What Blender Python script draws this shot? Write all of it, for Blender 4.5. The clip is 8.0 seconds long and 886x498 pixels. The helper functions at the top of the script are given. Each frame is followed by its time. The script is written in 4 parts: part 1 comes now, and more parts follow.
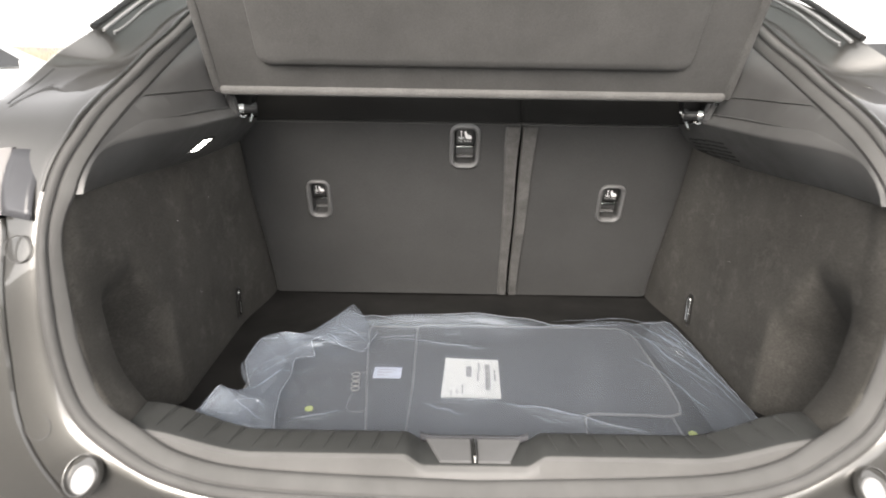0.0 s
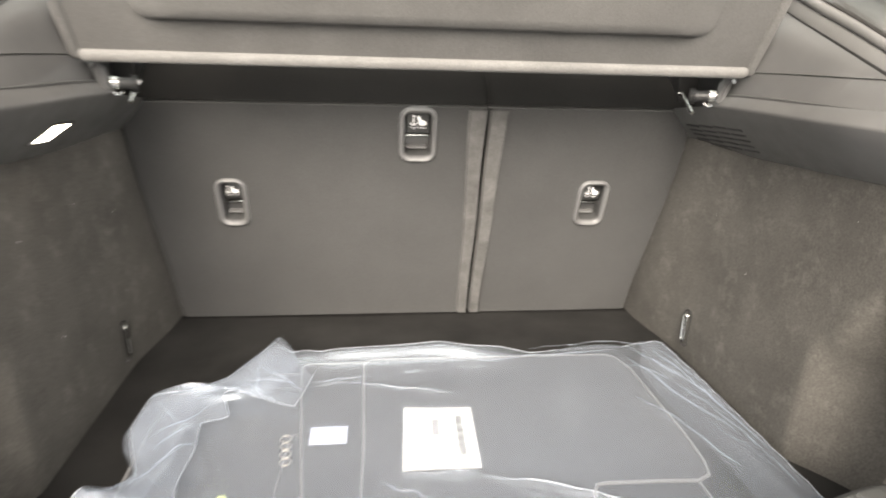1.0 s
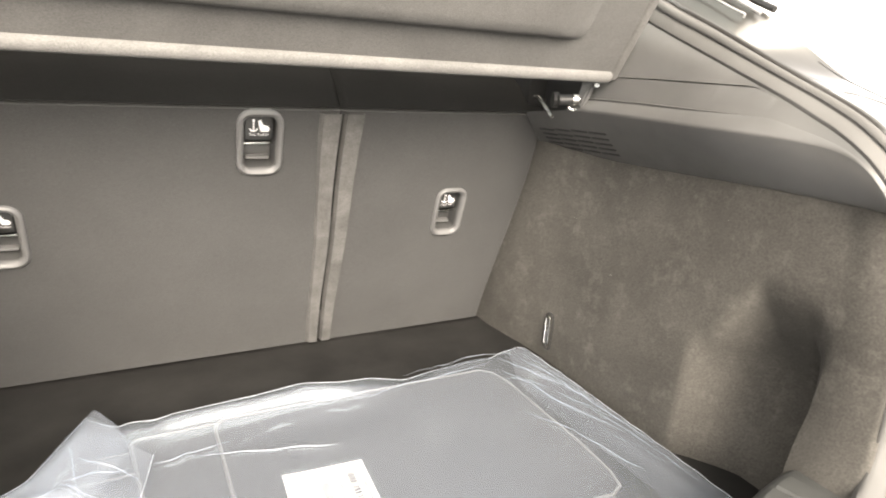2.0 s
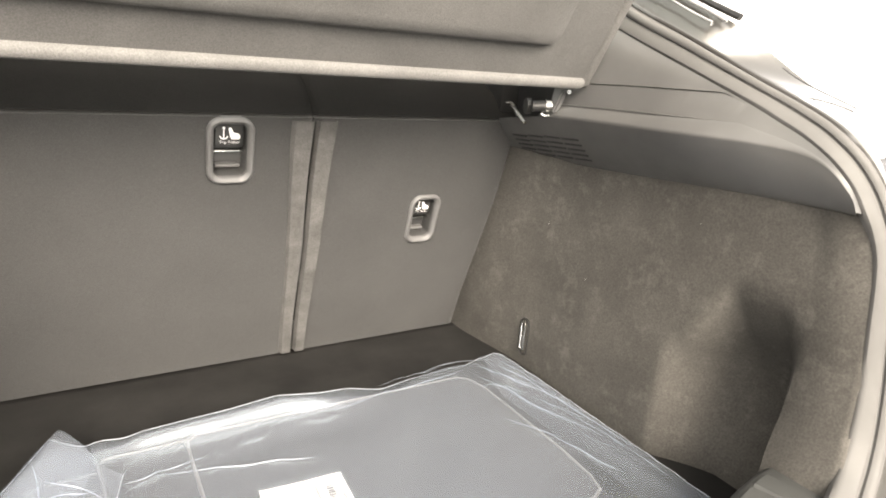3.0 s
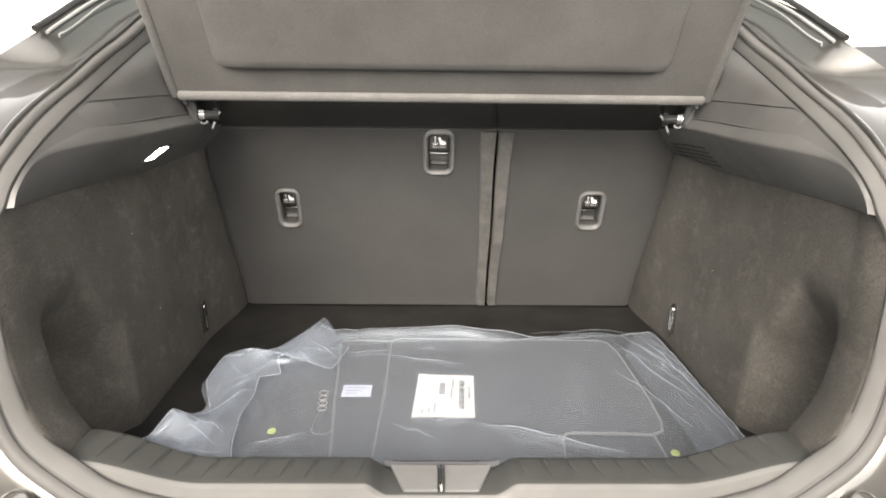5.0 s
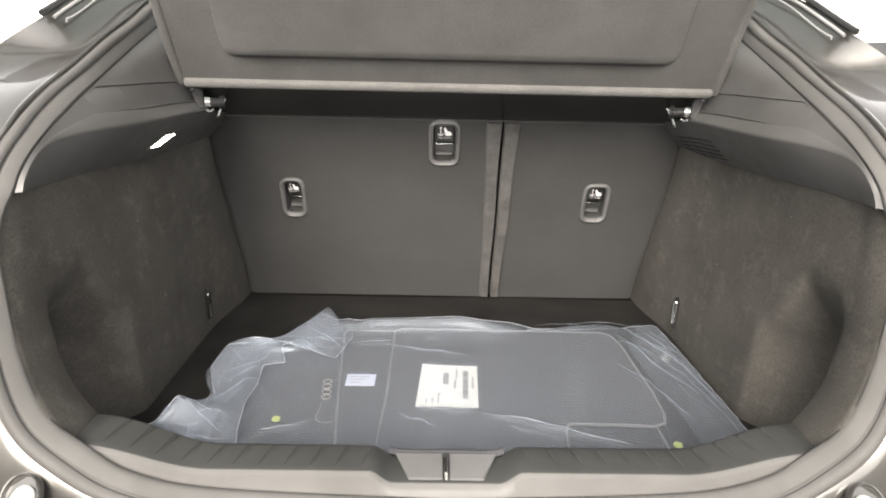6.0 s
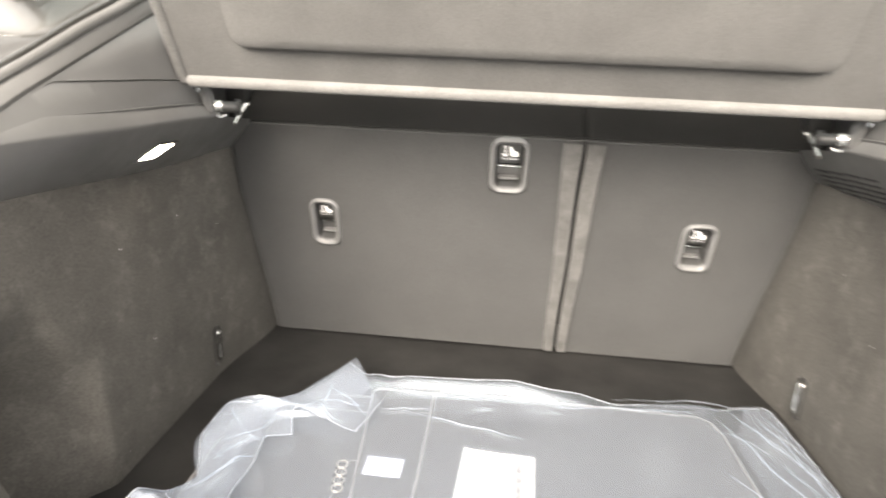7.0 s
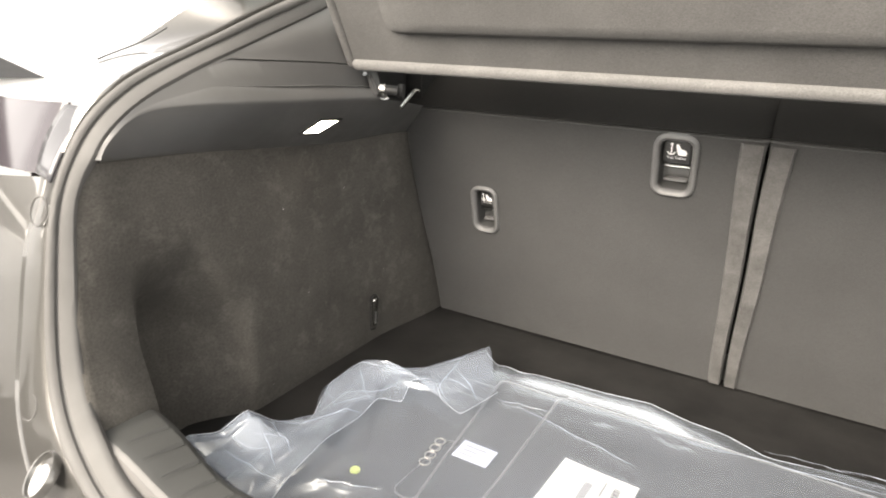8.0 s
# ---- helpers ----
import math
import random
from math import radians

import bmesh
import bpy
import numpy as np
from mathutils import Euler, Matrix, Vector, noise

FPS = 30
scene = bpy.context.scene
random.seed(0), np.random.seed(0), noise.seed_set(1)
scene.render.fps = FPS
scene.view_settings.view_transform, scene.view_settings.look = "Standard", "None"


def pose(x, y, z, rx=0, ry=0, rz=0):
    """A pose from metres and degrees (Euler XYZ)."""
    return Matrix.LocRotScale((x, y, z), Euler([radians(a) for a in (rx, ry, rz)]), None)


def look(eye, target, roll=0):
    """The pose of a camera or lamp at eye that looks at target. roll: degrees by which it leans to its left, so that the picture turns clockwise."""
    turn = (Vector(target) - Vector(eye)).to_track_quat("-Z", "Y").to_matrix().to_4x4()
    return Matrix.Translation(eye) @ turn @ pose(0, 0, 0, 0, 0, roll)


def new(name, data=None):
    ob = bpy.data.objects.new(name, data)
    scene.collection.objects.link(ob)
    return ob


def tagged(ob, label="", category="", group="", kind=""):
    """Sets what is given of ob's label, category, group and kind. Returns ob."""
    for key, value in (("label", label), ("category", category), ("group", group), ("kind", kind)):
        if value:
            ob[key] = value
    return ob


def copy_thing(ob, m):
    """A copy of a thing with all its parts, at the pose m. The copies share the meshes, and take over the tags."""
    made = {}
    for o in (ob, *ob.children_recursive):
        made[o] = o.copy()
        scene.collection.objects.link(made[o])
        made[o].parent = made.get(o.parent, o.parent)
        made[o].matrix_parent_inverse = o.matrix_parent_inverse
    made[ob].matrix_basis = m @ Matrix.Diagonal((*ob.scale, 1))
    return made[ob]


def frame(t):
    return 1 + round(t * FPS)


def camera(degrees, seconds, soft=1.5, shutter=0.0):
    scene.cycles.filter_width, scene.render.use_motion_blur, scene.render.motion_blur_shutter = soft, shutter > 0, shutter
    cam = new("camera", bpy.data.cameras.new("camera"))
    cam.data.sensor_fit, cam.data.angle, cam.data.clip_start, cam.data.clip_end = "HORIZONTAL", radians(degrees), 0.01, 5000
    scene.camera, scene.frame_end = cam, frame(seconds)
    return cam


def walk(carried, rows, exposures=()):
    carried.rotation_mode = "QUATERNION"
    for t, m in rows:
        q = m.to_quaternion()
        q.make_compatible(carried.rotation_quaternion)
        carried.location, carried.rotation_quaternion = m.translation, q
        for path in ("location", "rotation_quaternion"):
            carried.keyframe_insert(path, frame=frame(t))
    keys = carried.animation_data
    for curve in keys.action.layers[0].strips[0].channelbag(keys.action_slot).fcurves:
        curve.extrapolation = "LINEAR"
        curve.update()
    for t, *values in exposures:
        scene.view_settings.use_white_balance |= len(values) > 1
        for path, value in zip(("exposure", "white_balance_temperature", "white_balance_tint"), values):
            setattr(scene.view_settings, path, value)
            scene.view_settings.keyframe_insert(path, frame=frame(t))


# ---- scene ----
cam = camera(72.1, 8.0, 1.9, 0.5)
PATH = [
    (0, (-0.05, 0.038, 1.276), (-0.05, 1.941, 0.662), 0.9),
    (0.5, (-0.066, 0.173, 1.252), (-0.024, 2.071, 0.623), 1.2),
    (1, (-0.087, 0.316, 1.233), (0.142, 2.196, 0.592), 1.8),
    (1.5, (-0.167, 0.45, 1.223), (0.515, 2.219, 0.587), 3.6),
    (3, (-0.193, 0.484, 1.217), (0.799, 2.122, 0.639), 4.0),
    (3.5, (-0.128, 0.462, 1.277), (0.388, 2.339, 0.816), 2.3),
    (4, (-0.044, 0.337, 1.29), (0.062, 2.284, 0.846), 1.2),
    (4.5, (-0.011, 0.095, 1.275), (0.014, 2.019, 0.728), 0.5),
    (6, (-0.023, 0.089, 1.267), (0.007, 1.99, 0.647), 1.3),
    (6.5, (-0.026, 0.234, 1.255), (-0.026, 2.134, 0.631), 1.9),
    (7, (-0.013, 0.351, 1.251), (-0.192, 2.25, 0.651), 2.6),
    (7.5, (0.109, 0.408, 1.236), (-0.614, 2.172, 0.632), 2.2),
    (8, (0.157, 0.41, 1.227), (-0.781, 2.067, 0.615), 2.7),
]
EXPOSURE = [(0, 1.94, 6900, 12), (0.5, 2.48, 7050, 12), (1, 2.86, 7350, 12), (1.5, 3.07, 7500, 12), (3, 2.93, 7550, 12), (3.5, 3.14, 7400, 12), (4, 3.34, 7300, 12), (4.5, 3.11, 7400, 12), (4.7, 2.76, 7350, 12), (5.8, 2.09, 7100, 12), (6, 2.19, 7100, 12), (6.5, 2.65, 7250, 12), (7, 3.21, 7350, 12), (7.5, 3.28, 7250, 12), (8, 2.69, 7350, 12)]
walk(cam, [(t, look(eye, target, roll)) for t, eye, target, roll in PATH], EXPOSURE)

# ---- world and light: a bright overcast sky, soft sun behind the car ----
world = bpy.data.worlds.new("world")
scene.world = world
world.use_nodes = True
wt = world.node_tree
wt.nodes.clear()
sky = wt.nodes.new("ShaderNodeTexSky")
sky.sky_type = "NISHITA"
sky.sun_disc = False
sky.sun_elevation = radians(31)
sky.sun_rotation = radians(192)
sky.air_density, sky.dust_density, sky.ozone_density = 1.0, 1.0, 0.5
pale = wt.nodes.new("ShaderNodeHueSaturation")
pale.inputs["Saturation"].default_value = 0.12
bg = wt.nodes.new("ShaderNodeBackground")
bg.inputs["Strength"].default_value = 0.15
wo = wt.nodes.new("ShaderNodeOutputWorld")
wt.links.new(sky.outputs[0], pale.inputs["Color"])
wt.links.new(pale.outputs[0], bg.inputs["Color"])
wt.links.new(bg.outputs[0], wo.inputs["Surface"])

sun = new("sun", bpy.data.lights.new("sun", "SUN"))
sun.data.energy, sun.data.angle, sun.data.color = 1.25, radians(36), (1.0, 0.96, 0.9)
sun.matrix_world = look((-0.9, -3.4, 3.7), (0, 0.9, 0.9))


# ---- materials ----
def material(name):
    m = bpy.data.materials.new(name)
    m.use_nodes = True
    nt = m.node_tree
    return m, nt, nt.nodes["Principled BSDF"]


def coords(nt, scale=(1, 1, 1)):
    tc = nt.nodes.new("ShaderNodeTexCoord")
    mp = nt.nodes.new("ShaderNodeMapping")
    mp.inputs["Scale"].default_value = scale
    nt.links.new(tc.outputs["Object"], mp.inputs["Vector"])
    return mp.outputs[0]


def tex_noise(nt, vec, scale, detail=4, rough=0.55):
    n = nt.nodes.new("ShaderNodeTexNoise")
    n.inputs["Scale"].default_value = scale
    n.inputs["Detail"].default_value = detail
    n.inputs["Roughness"].default_value = rough
    nt.links.new(vec, n.inputs["Vector"])
    return n.outputs["Fac"]


def ramp(nt, fac, stops):
    r = nt.nodes.new("ShaderNodeValToRGB")
    while len(r.color_ramp.elements) < len(stops):
        r.color_ramp.elements.new(0.5)
    for e, (p, c) in zip(r.color_ramp.elements, stops):
        e.position, e.color = p, (*c, 1) if len(c) == 3 else c
    nt.links.new(fac, r.inputs[0])
    return r.outputs["Color"]


def mixed(nt, fac, a, b, how="MIX"):
    x = nt.nodes.new("ShaderNodeMix")
    x.data_type, x.blend_type = "RGBA", how
    for sock, v in ((x.inputs["Factor"], fac), (x.inputs["A"], a), (x.inputs["B"], b)):
        if isinstance(v, (int, float)):
            sock.default_value = v
        elif isinstance(v, tuple):
            sock.default_value = (*v, 1)
        else:
            nt.links.new(v, sock)
    return x.outputs["Result"]


def bump(nt, bsdf, height, strength, distance):
    b = nt.nodes.new("ShaderNodeBump")
    b.inputs["Strength"].default_value = strength
    b.inputs["Distance"].default_value = distance
    nt.links.new(height, b.inputs["Height"])
    nt.links.new(b.outputs[0], bsdf.inputs["Normal"])


def felt(name, base, warm=(1.0, 1.0, 1.0), fibre=900, patch=6.0, spread=0.35, sheen=0.08, dust=0.0, nap=0.55, relief=0.5):
    """Needle felt or carpet: fine fibres, larger cloudy patches, some dust."""
    m, nt, b = material(name)
    v = coords(nt)
    lo = tuple(base * (1 - spread) * w for w in warm)
    hi = tuple(base * (1 + spread) * w for w in warm)
    c = ramp(nt, tex_noise(nt, v, patch, 5), [(0.3, lo), (0.7, hi)])
    f = tex_noise(nt, v, fibre, 2, 0.7)
    c = mixed(nt, nap, c, ramp(nt, f, [(0.3, (0.35,) * 3), (0.7, (1.0,) * 3)]), "MULTIPLY")
    if dust:
        d = ramp(nt, tex_noise(nt, v, 22, 10, 0.82), [(0.52, (0, 0, 0)), (0.74, (dust,) * 3)])
        sep = nt.nodes.new("ShaderNodeSeparateColor")
        nt.links.new(d, sep.inputs[0])
        c = mixed(nt, sep.outputs[0], c, tuple(0.16 * w for w in warm))
    nt.links.new(c, b.inputs["Base Color"])
    b.inputs["Roughness"].default_value = 0.95
    b.inputs["Specular IOR Level"].default_value = 0.15
    b.inputs["Sheen Weight"].default_value = sheen
    b.inputs["Sheen Roughness"].default_value = 0.6
    bump(nt, b, mixed(nt, 0.3, f, tex_noise(nt, v, fibre / 6, 3)), relief, 0.002)
    return m


def plastic(name, base, rough=0.45, grain=1400, warm=(1, 1, 1), strength=0.25):
    """Grained moulded plastic with faint scuffs."""
    m, nt, b = material(name)
    v = coords(nt)
    lo, hi = tuple(base * 0.85 * w for w in warm), tuple(base * 1.15 * w for w in warm)
    nt.links.new(ramp(nt, tex_noise(nt, v, 9, 6), [(0.3, lo), (0.7, hi)]), b.inputs["Base Color"])
    b.inputs["Roughness"].default_value = rough
    if rough > 0.4:
        nt.links.new(ramp(nt, tex_noise(nt, v, 30, 5), [(0.3, (rough - 0.04,) * 3), (0.7, (rough + 0.08,) * 3)]), b.inputs["Roughness"])
    if strength:
        bump(nt, b, tex_noise(nt, v, grain, 2), strength, 0.0006)
    return m


def metal_paint(name, base, rough=0.3):
    m, nt, b = material(name)
    v = coords(nt)
    flake = tex_noise(nt, v, 2600, 1)
    c = ramp(nt, flake, [(0.3, tuple(x * 0.85 for x in base)), (0.7, tuple(x * 1.15 for x in base))])
    nt.links.new(c, b.inputs["Base Color"])
    b.inputs["Metallic"].default_value = 0.75
    nt.links.new(ramp(nt, tex_noise(nt, v, 5, 6), [(0.3, (rough,) * 3), (0.75, (rough + 0.12,) * 3)]), b.inputs["Roughness"])
    b.inputs["Coat Weight"].default_value = 1.0
    b.inputs["Coat Roughness"].default_value = 0.03
    b.inputs["Coat IOR"].default_value = 1.6
    return m


def simple(name, colour, rough=0.5, metal=0.0, emit=0.0):
    m, nt, b = material(name)
    v = coords(nt)
    c = ramp(nt, tex_noise(nt, v, 60, 4), [(0.3, tuple(x * 0.9 for x in colour)), (0.7, tuple(min(1, x * 1.08) for x in colour))])
    nt.links.new(c, b.inputs["Base Color"])
    b.inputs["Roughness"].default_value = rough
    b.inputs["Metallic"].default_value = metal
    if emit:
        b.inputs["Emission Color"].default_value = (*colour, 1)
        b.inputs["Emission Strength"].default_value = emit
    return m


def film_plastic(name, haze, shade=0.5, least=0.15, shine=0.2):
    """Thin clear polythene: mostly see-through, a little milky, glossy at a slant."""
    m = bpy.data.materials.new(name)
    m.use_nodes = True
    nt = m.node_tree
    nt.nodes.clear()
    out = nt.nodes.new("ShaderNodeOutputMaterial")
    clear = nt.nodes.new("ShaderNodeBsdfTransparent")
    milk = nt.nodes.new("ShaderNodeBsdfDiffuse")
    milk.inputs["Color"].default_value = (0.88 * shade, 0.98 * shade, 1.14 * shade, 1)
    trans = nt.nodes.new("ShaderNodeBsdfTranslucent")
    trans.inputs["Color"].default_value = (0.88 * shade, 0.98 * shade, 1.14 * shade, 1)
    gloss = nt.nodes.new("ShaderNodeBsdfGlossy")
    gloss.inputs["Roughness"].default_value = 0.21
    gloss.inputs["Color"].default_value = (0.90, 0.96, 1.0, 1)
    lw = nt.nodes.new("ShaderNodeLayerWeight")
    lw.inputs["Blend"].default_value = 0.5
    power = nt.nodes.new("ShaderNodeMath")
    power.operation = "POWER"
    power.inputs[1].default_value = 2.5
    nt.links.new(lw.outputs["Facing"], power.inputs[0])
    amount = nt.nodes.new("ShaderNodeMath")
    amount.operation = "MULTIPLY_ADD"
    amount.inputs[1].default_value = shine
    amount.inputs[2].default_value = least
    nt.links.new(power.outputs[0], amount.inputs[0])
    v = coords(nt)
    cloud = nt.nodes.new("ShaderNodeMapRange")
    cloud.inputs["From Min"].default_value, cloud.inputs["From Max"].default_value = 0.3, 0.75
    cloud.inputs["To Min"].default_value, cloud.inputs["To Max"].default_value = haze * 1.0, haze * 1.12
    nt.links.new(tex_noise(nt, v, 5, 0), cloud.inputs["Value"])
    soft = nt.nodes.new("ShaderNodeMixShader")
    soft.inputs[0].default_value = 0.4
    nt.links.new(milk.outputs[0], soft.inputs[1])
    nt.links.new(trans.outputs[0], soft.inputs[2])
    a = nt.nodes.new("ShaderNodeMixShader")
    nt.links.new(cloud.outputs[0], a.inputs[0])
    nt.links.new(clear.outputs[0], a.inputs[1])
    nt.links.new(soft.outputs[0], a.inputs[2])
    b = nt.nodes.new("ShaderNodeMixShader")
    nt.links.new(amount.outputs[0], b.inputs[0])
    nt.links.new(a.outputs[0], b.inputs[1])
    nt.links.new(gloss.outputs[0], b.inputs[2])
    nt.links.new(b.outputs[0], out.inputs["Surface"])
    return m


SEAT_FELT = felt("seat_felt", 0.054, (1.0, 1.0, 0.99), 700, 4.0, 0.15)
# seat felt darkened for the rolled top: the shelf's shade put into the colour
ROLL_FELT_SHADED = felt("roll_felt_shaded", 0.017, (1.0, 0.98, 0.95), 700, 4.0, 0.15, 0.0)
ROLL_FELT_SHADED.node_tree.nodes["Principled BSDF"].inputs["Specular IOR Level"].default_value = 0.04
STRIP_FELT = felt("strip_felt", 0.088, (1.0, 0.98, 0.95), 500, 30.0, 0.3)
SHELF_FELT = felt("shelf_felt", 0.096, (1.0, 0.98, 0.95), 600, 12.0, 0.12)
# shelf felt made paler: side light on the board's edges, put into the colour
SHELF_SIDE_LIT = felt("shelf_side_lit", 0.118, (1.0, 0.98, 0.95), 500, 12.0, 0.15)
SHELF_EDGE = felt("shelf_edge", 0.155, (1.0, 0.98, 0.95), 500, 12.0, 0.15)
SIDE_CARPET = felt("side_carpet", 0.074, (1.0, 0.95, 0.86), 330, 8.0, 0.20, 0.02, 0.5)
FLOOR_CARPET = felt("floor_carpet", 0.016, (1.0, 0.96, 0.92), 500, 10.0, 0.3, 0.0, nap=0.2, relief=0.08)
MAT_CARPET = felt("mat_carpet", 0.04, (0.95, 0.98, 1.05), 600, 9.0, 0.15, nap=0.12, relief=0.05)
MAT_BINDING = plastic("mat_binding", 0.17, 0.6)
TRIM = plastic("trim_plastic", 0.080, 0.42, 500, (1.0, 0.99, 0.97), 0.0)
TRIM.node_tree.nodes["Principled BSDF"].inputs["Specular IOR Level"].default_value = 0.5
TRIM.node_tree.nodes["Principled BSDF"].inputs["Coat Weight"].default_value = 0.15
TRIM.node_tree.nodes["Principled BSDF"].inputs["Coat Roughness"].default_value = 0.38
TRIM.node_tree.nodes["Principled BSDF"].inputs["Coat IOR"].default_value = 1.7
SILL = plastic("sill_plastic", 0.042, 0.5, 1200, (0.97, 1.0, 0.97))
# paler copy of the sill plastic: sky light on the front face, as colour
SILL_FACE_LIT = plastic("sill_face_lit", 0.125, 0.5, 1200, (1.0, 0.98, 0.95))
RUBBER = plastic("seal_rubber", 0.085, 0.68, 900, (1.0, 0.98, 0.95), 0.15)
m, nt, bs = material("window_glass")
bs.inputs["Base Color"].default_value = (0.72, 0.78, 0.76, 1)
bs.inputs["Roughness"].default_value = 0.02
bs.inputs["Transmission Weight"].default_value = 1.0
bs.inputs["IOR"].default_value = 1.1
GLASS_CLEAR = m
POCKET = plastic("pocket_plastic", 0.05, 0.4)
SURROUND = plastic("lamp_surround", 0.07, 0.14, 300, (0.96, 0.97, 1.05), 0.0)
MILKY = plastic("milky_plastic", 0.32, 0.35)
SEALER = plastic("sealer", 0.34, 0.4)
BRACKET = plastic("bracket_plastic", 0.09, 0.35)
COVER = plastic("latch_cover", 0.15, 0.45)
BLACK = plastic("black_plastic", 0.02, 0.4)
BEZEL = plastic("bezel_plastic", 0.105, 0.42)
PAINT = metal_paint("body_paint", (0.11, 0.107, 0.101), 0.30)
RING_METAL = simple("dull_metal", (0.40, 0.38, 0.34), 0.35, 0.7)
CHROME = simple("bright_metal", (0.7, 0.7, 0.68), 0.22, 1.0)
WHITE_PRINT = simple("white_print", (0.8, 0.8, 0.8), 0.6)
PAPER = simple("label_paper", (0.82, 0.82, 0.8), 0.6)
INK = simple("ink", (0.04, 0.04, 0.045), 0.6)
GREY_INK = simple("grey_ink", (0.35, 0.35, 0.36), 0.6)
BLUE_PAPER = simple("tag_paper", (0.68, 0.72, 0.85), 0.6)
GREEN = simple("green_dot", (0.62, 0.72, 0.2), 0.5)
LAMP_LENS = simple("lamp_lens", (1.0, 0.96, 0.9), 0.4, 0.0, 8.0)
LENS_DARK = simple("tail_lens", (0.03, 0.025, 0.03), 0.08)
FILM = film_plastic("polythene", 0.29, 0.52, 0.15, 0.2)
FILM_MILKY = film_plastic("polythene_crumpled", 0.25, 0.50, 0.06, 0.16)


# ---- building helpers ----
def part(name, data, mat, parent=None, label="", smooth=True):
    """Links a bmesh, or a mesh, as one object under its thing."""
    if isinstance(data, bmesh.types.BMesh):
        me = bpy.data.meshes.new(name)
        bmesh.ops.recalc_face_normals(data, faces=data.faces)
        data.to_mesh(me)
        data.free()
    else:
        me = data
    if mat and not me.materials:
        me.materials.append(mat)
    if smooth:
        me.shade_smooth()
        me.set_sharp_from_angle(angle=radians(38))
    ob = new(name, me)
    if parent:
        ob.parent = parent
        ob.matrix_parent_inverse = parent.matrix_basis.inverted()
    if label:
        ob["label"] = label
    return ob


def thing(name, label, category, group="", at=(0, 0, 0)):
    ob = new(name)
    ob.location = at
    ob.empty_display_size = 0.05
    return tagged(ob, label, category, group)


def sheet(rows, closed=False):
    """A bmesh grid over rows of points; closed joins each row's end to its start."""
    bm = bmesh.new()
    vs = [[bm.verts.new(p) for p in row] for row in rows]
    for a, b in zip(vs[:-1], vs[1:]):
        n = len(a)
        for i in range(n if closed else n - 1):
            k = (i + 1) % n
            bm.faces.new((a[i], a[k], b[k], b[i]))
    return bm


def box(bm, lo, hi, bevel=0.0, segments=2, turn=None):
    """Adds a bevelled box to a bmesh."""
    c = [(a + b) / 2 for a, b in zip(lo, hi)]
    d = [b - a for a, b in zip(lo, hi)]
    m = Matrix.Translation(c) @ (turn or Matrix()) @ Matrix.Diagonal((*d, 1))
    vs = bmesh.ops.create_cube(bm, size=1, matrix=m)["verts"]
    if bevel:
        es = list({e for v in vs for e in v.link_edges})
        bmesh.ops.bevel(bm, geom=es, offset=bevel, segments=segments, profile=0.5, affect="EDGES")
    return bm


def spline(points, n):
    """n points along a smooth curve through the given ones."""
    p = np.array(points, float)
    d = np.r_[0, np.cumsum(np.linalg.norm(np.diff(p, axis=0), axis=1) ** 0.5)]
    m = np.zeros_like(p)
    m[1:-1] = (p[2:] - p[:-2]) / (d[2:] - d[:-2])[:, None]
    m[0], m[-1] = (p[1] - p[0]) / (d[1] - d[0]), (p[-1] - p[-2]) / (d[-1] - d[-2])
    out = []
    for t in np.linspace(0, d[-1], n):
        k = min(max(np.searchsorted(d, t) - 1, 0), len(p) - 2)
        h = d[k + 1] - d[k]
        s = (t - d[k]) / h
        out.append((2 * s**3 - 3 * s**2 + 1) * p[k] + (s**3 - 2 * s**2 + s) * h * m[k]
                   + (3 * s**2 - 2 * s**3) * p[k + 1] + (s**3 - s**2) * h * m[k + 1])
    return np.array(out)


def along(points, n):
    """The same curve with its n points at even steps of length."""
    p = spline(points, 600)
    d = np.r_[0, np.cumsum(np.linalg.norm(np.diff(p, axis=0), axis=1))]
    t = np.linspace(0, d[-1], n)
    return np.column_stack([np.interp(t, d, p[:, i]) for i in range(p.shape[1])])


def smooth01(x, a=0.0, b=1.0):
    t = min(1.0, max(0.0, (x - a) / (b - a)))
    return t * t * (3 - 2 * t)


def tube(points, radius, sides=10):
    """A round bar along points."""
    p = [Vector(q) for q in points]
    rows = []
    for i, q in enumerate(p):
        d = (p[min(i + 1, len(p) - 1)] - p[max(i - 1, 0)]).normalized()
        u = d.orthogonal().normalized() if i == 0 else (u - d * u.dot(d)).normalized()
        w = d.cross(u)
        rows.append([q + radius * (math.cos(a) * u + math.sin(a) * w) for a in np.linspace(0, 2 * math.pi, sides, endpoint=False)])
    bm = sheet(rows, True)
    for row in (0, len(p) - 1):
        bm.verts.ensure_lookup_table()
        bm.faces.new([bm.verts[row * sides + i] for i in range(sides)])
    return bm


def rounded(w, h, r, n=6):
    """A rounded rectangle's outline, w by h, about the origin."""
    out = []
    for cx, cy, a0 in ((w / 2 - r, h / 2 - r, 0), (-w / 2 + r, h / 2 - r, 90), (-w / 2 + r, -h / 2 + r, 180), (w / 2 - r, -h / 2 + r, 270)):
        out += [(cx + r * math.cos(radians(a0 + 90 * k / n)), cy + r * math.sin(radians(a0 + 90 * k / n))) for k in range(n + 1)]
    return out


def thicken(ob, t, offset=1.0):
    s = ob.modifiers.new("thickness", "SOLIDIFY")
    s.thickness, s.offset = t, offset
    return ob


# ---- the luggage space: floor and carpeted side walls ----
FLOOR_Z = 0.66
SEAT_TOP = 1.125


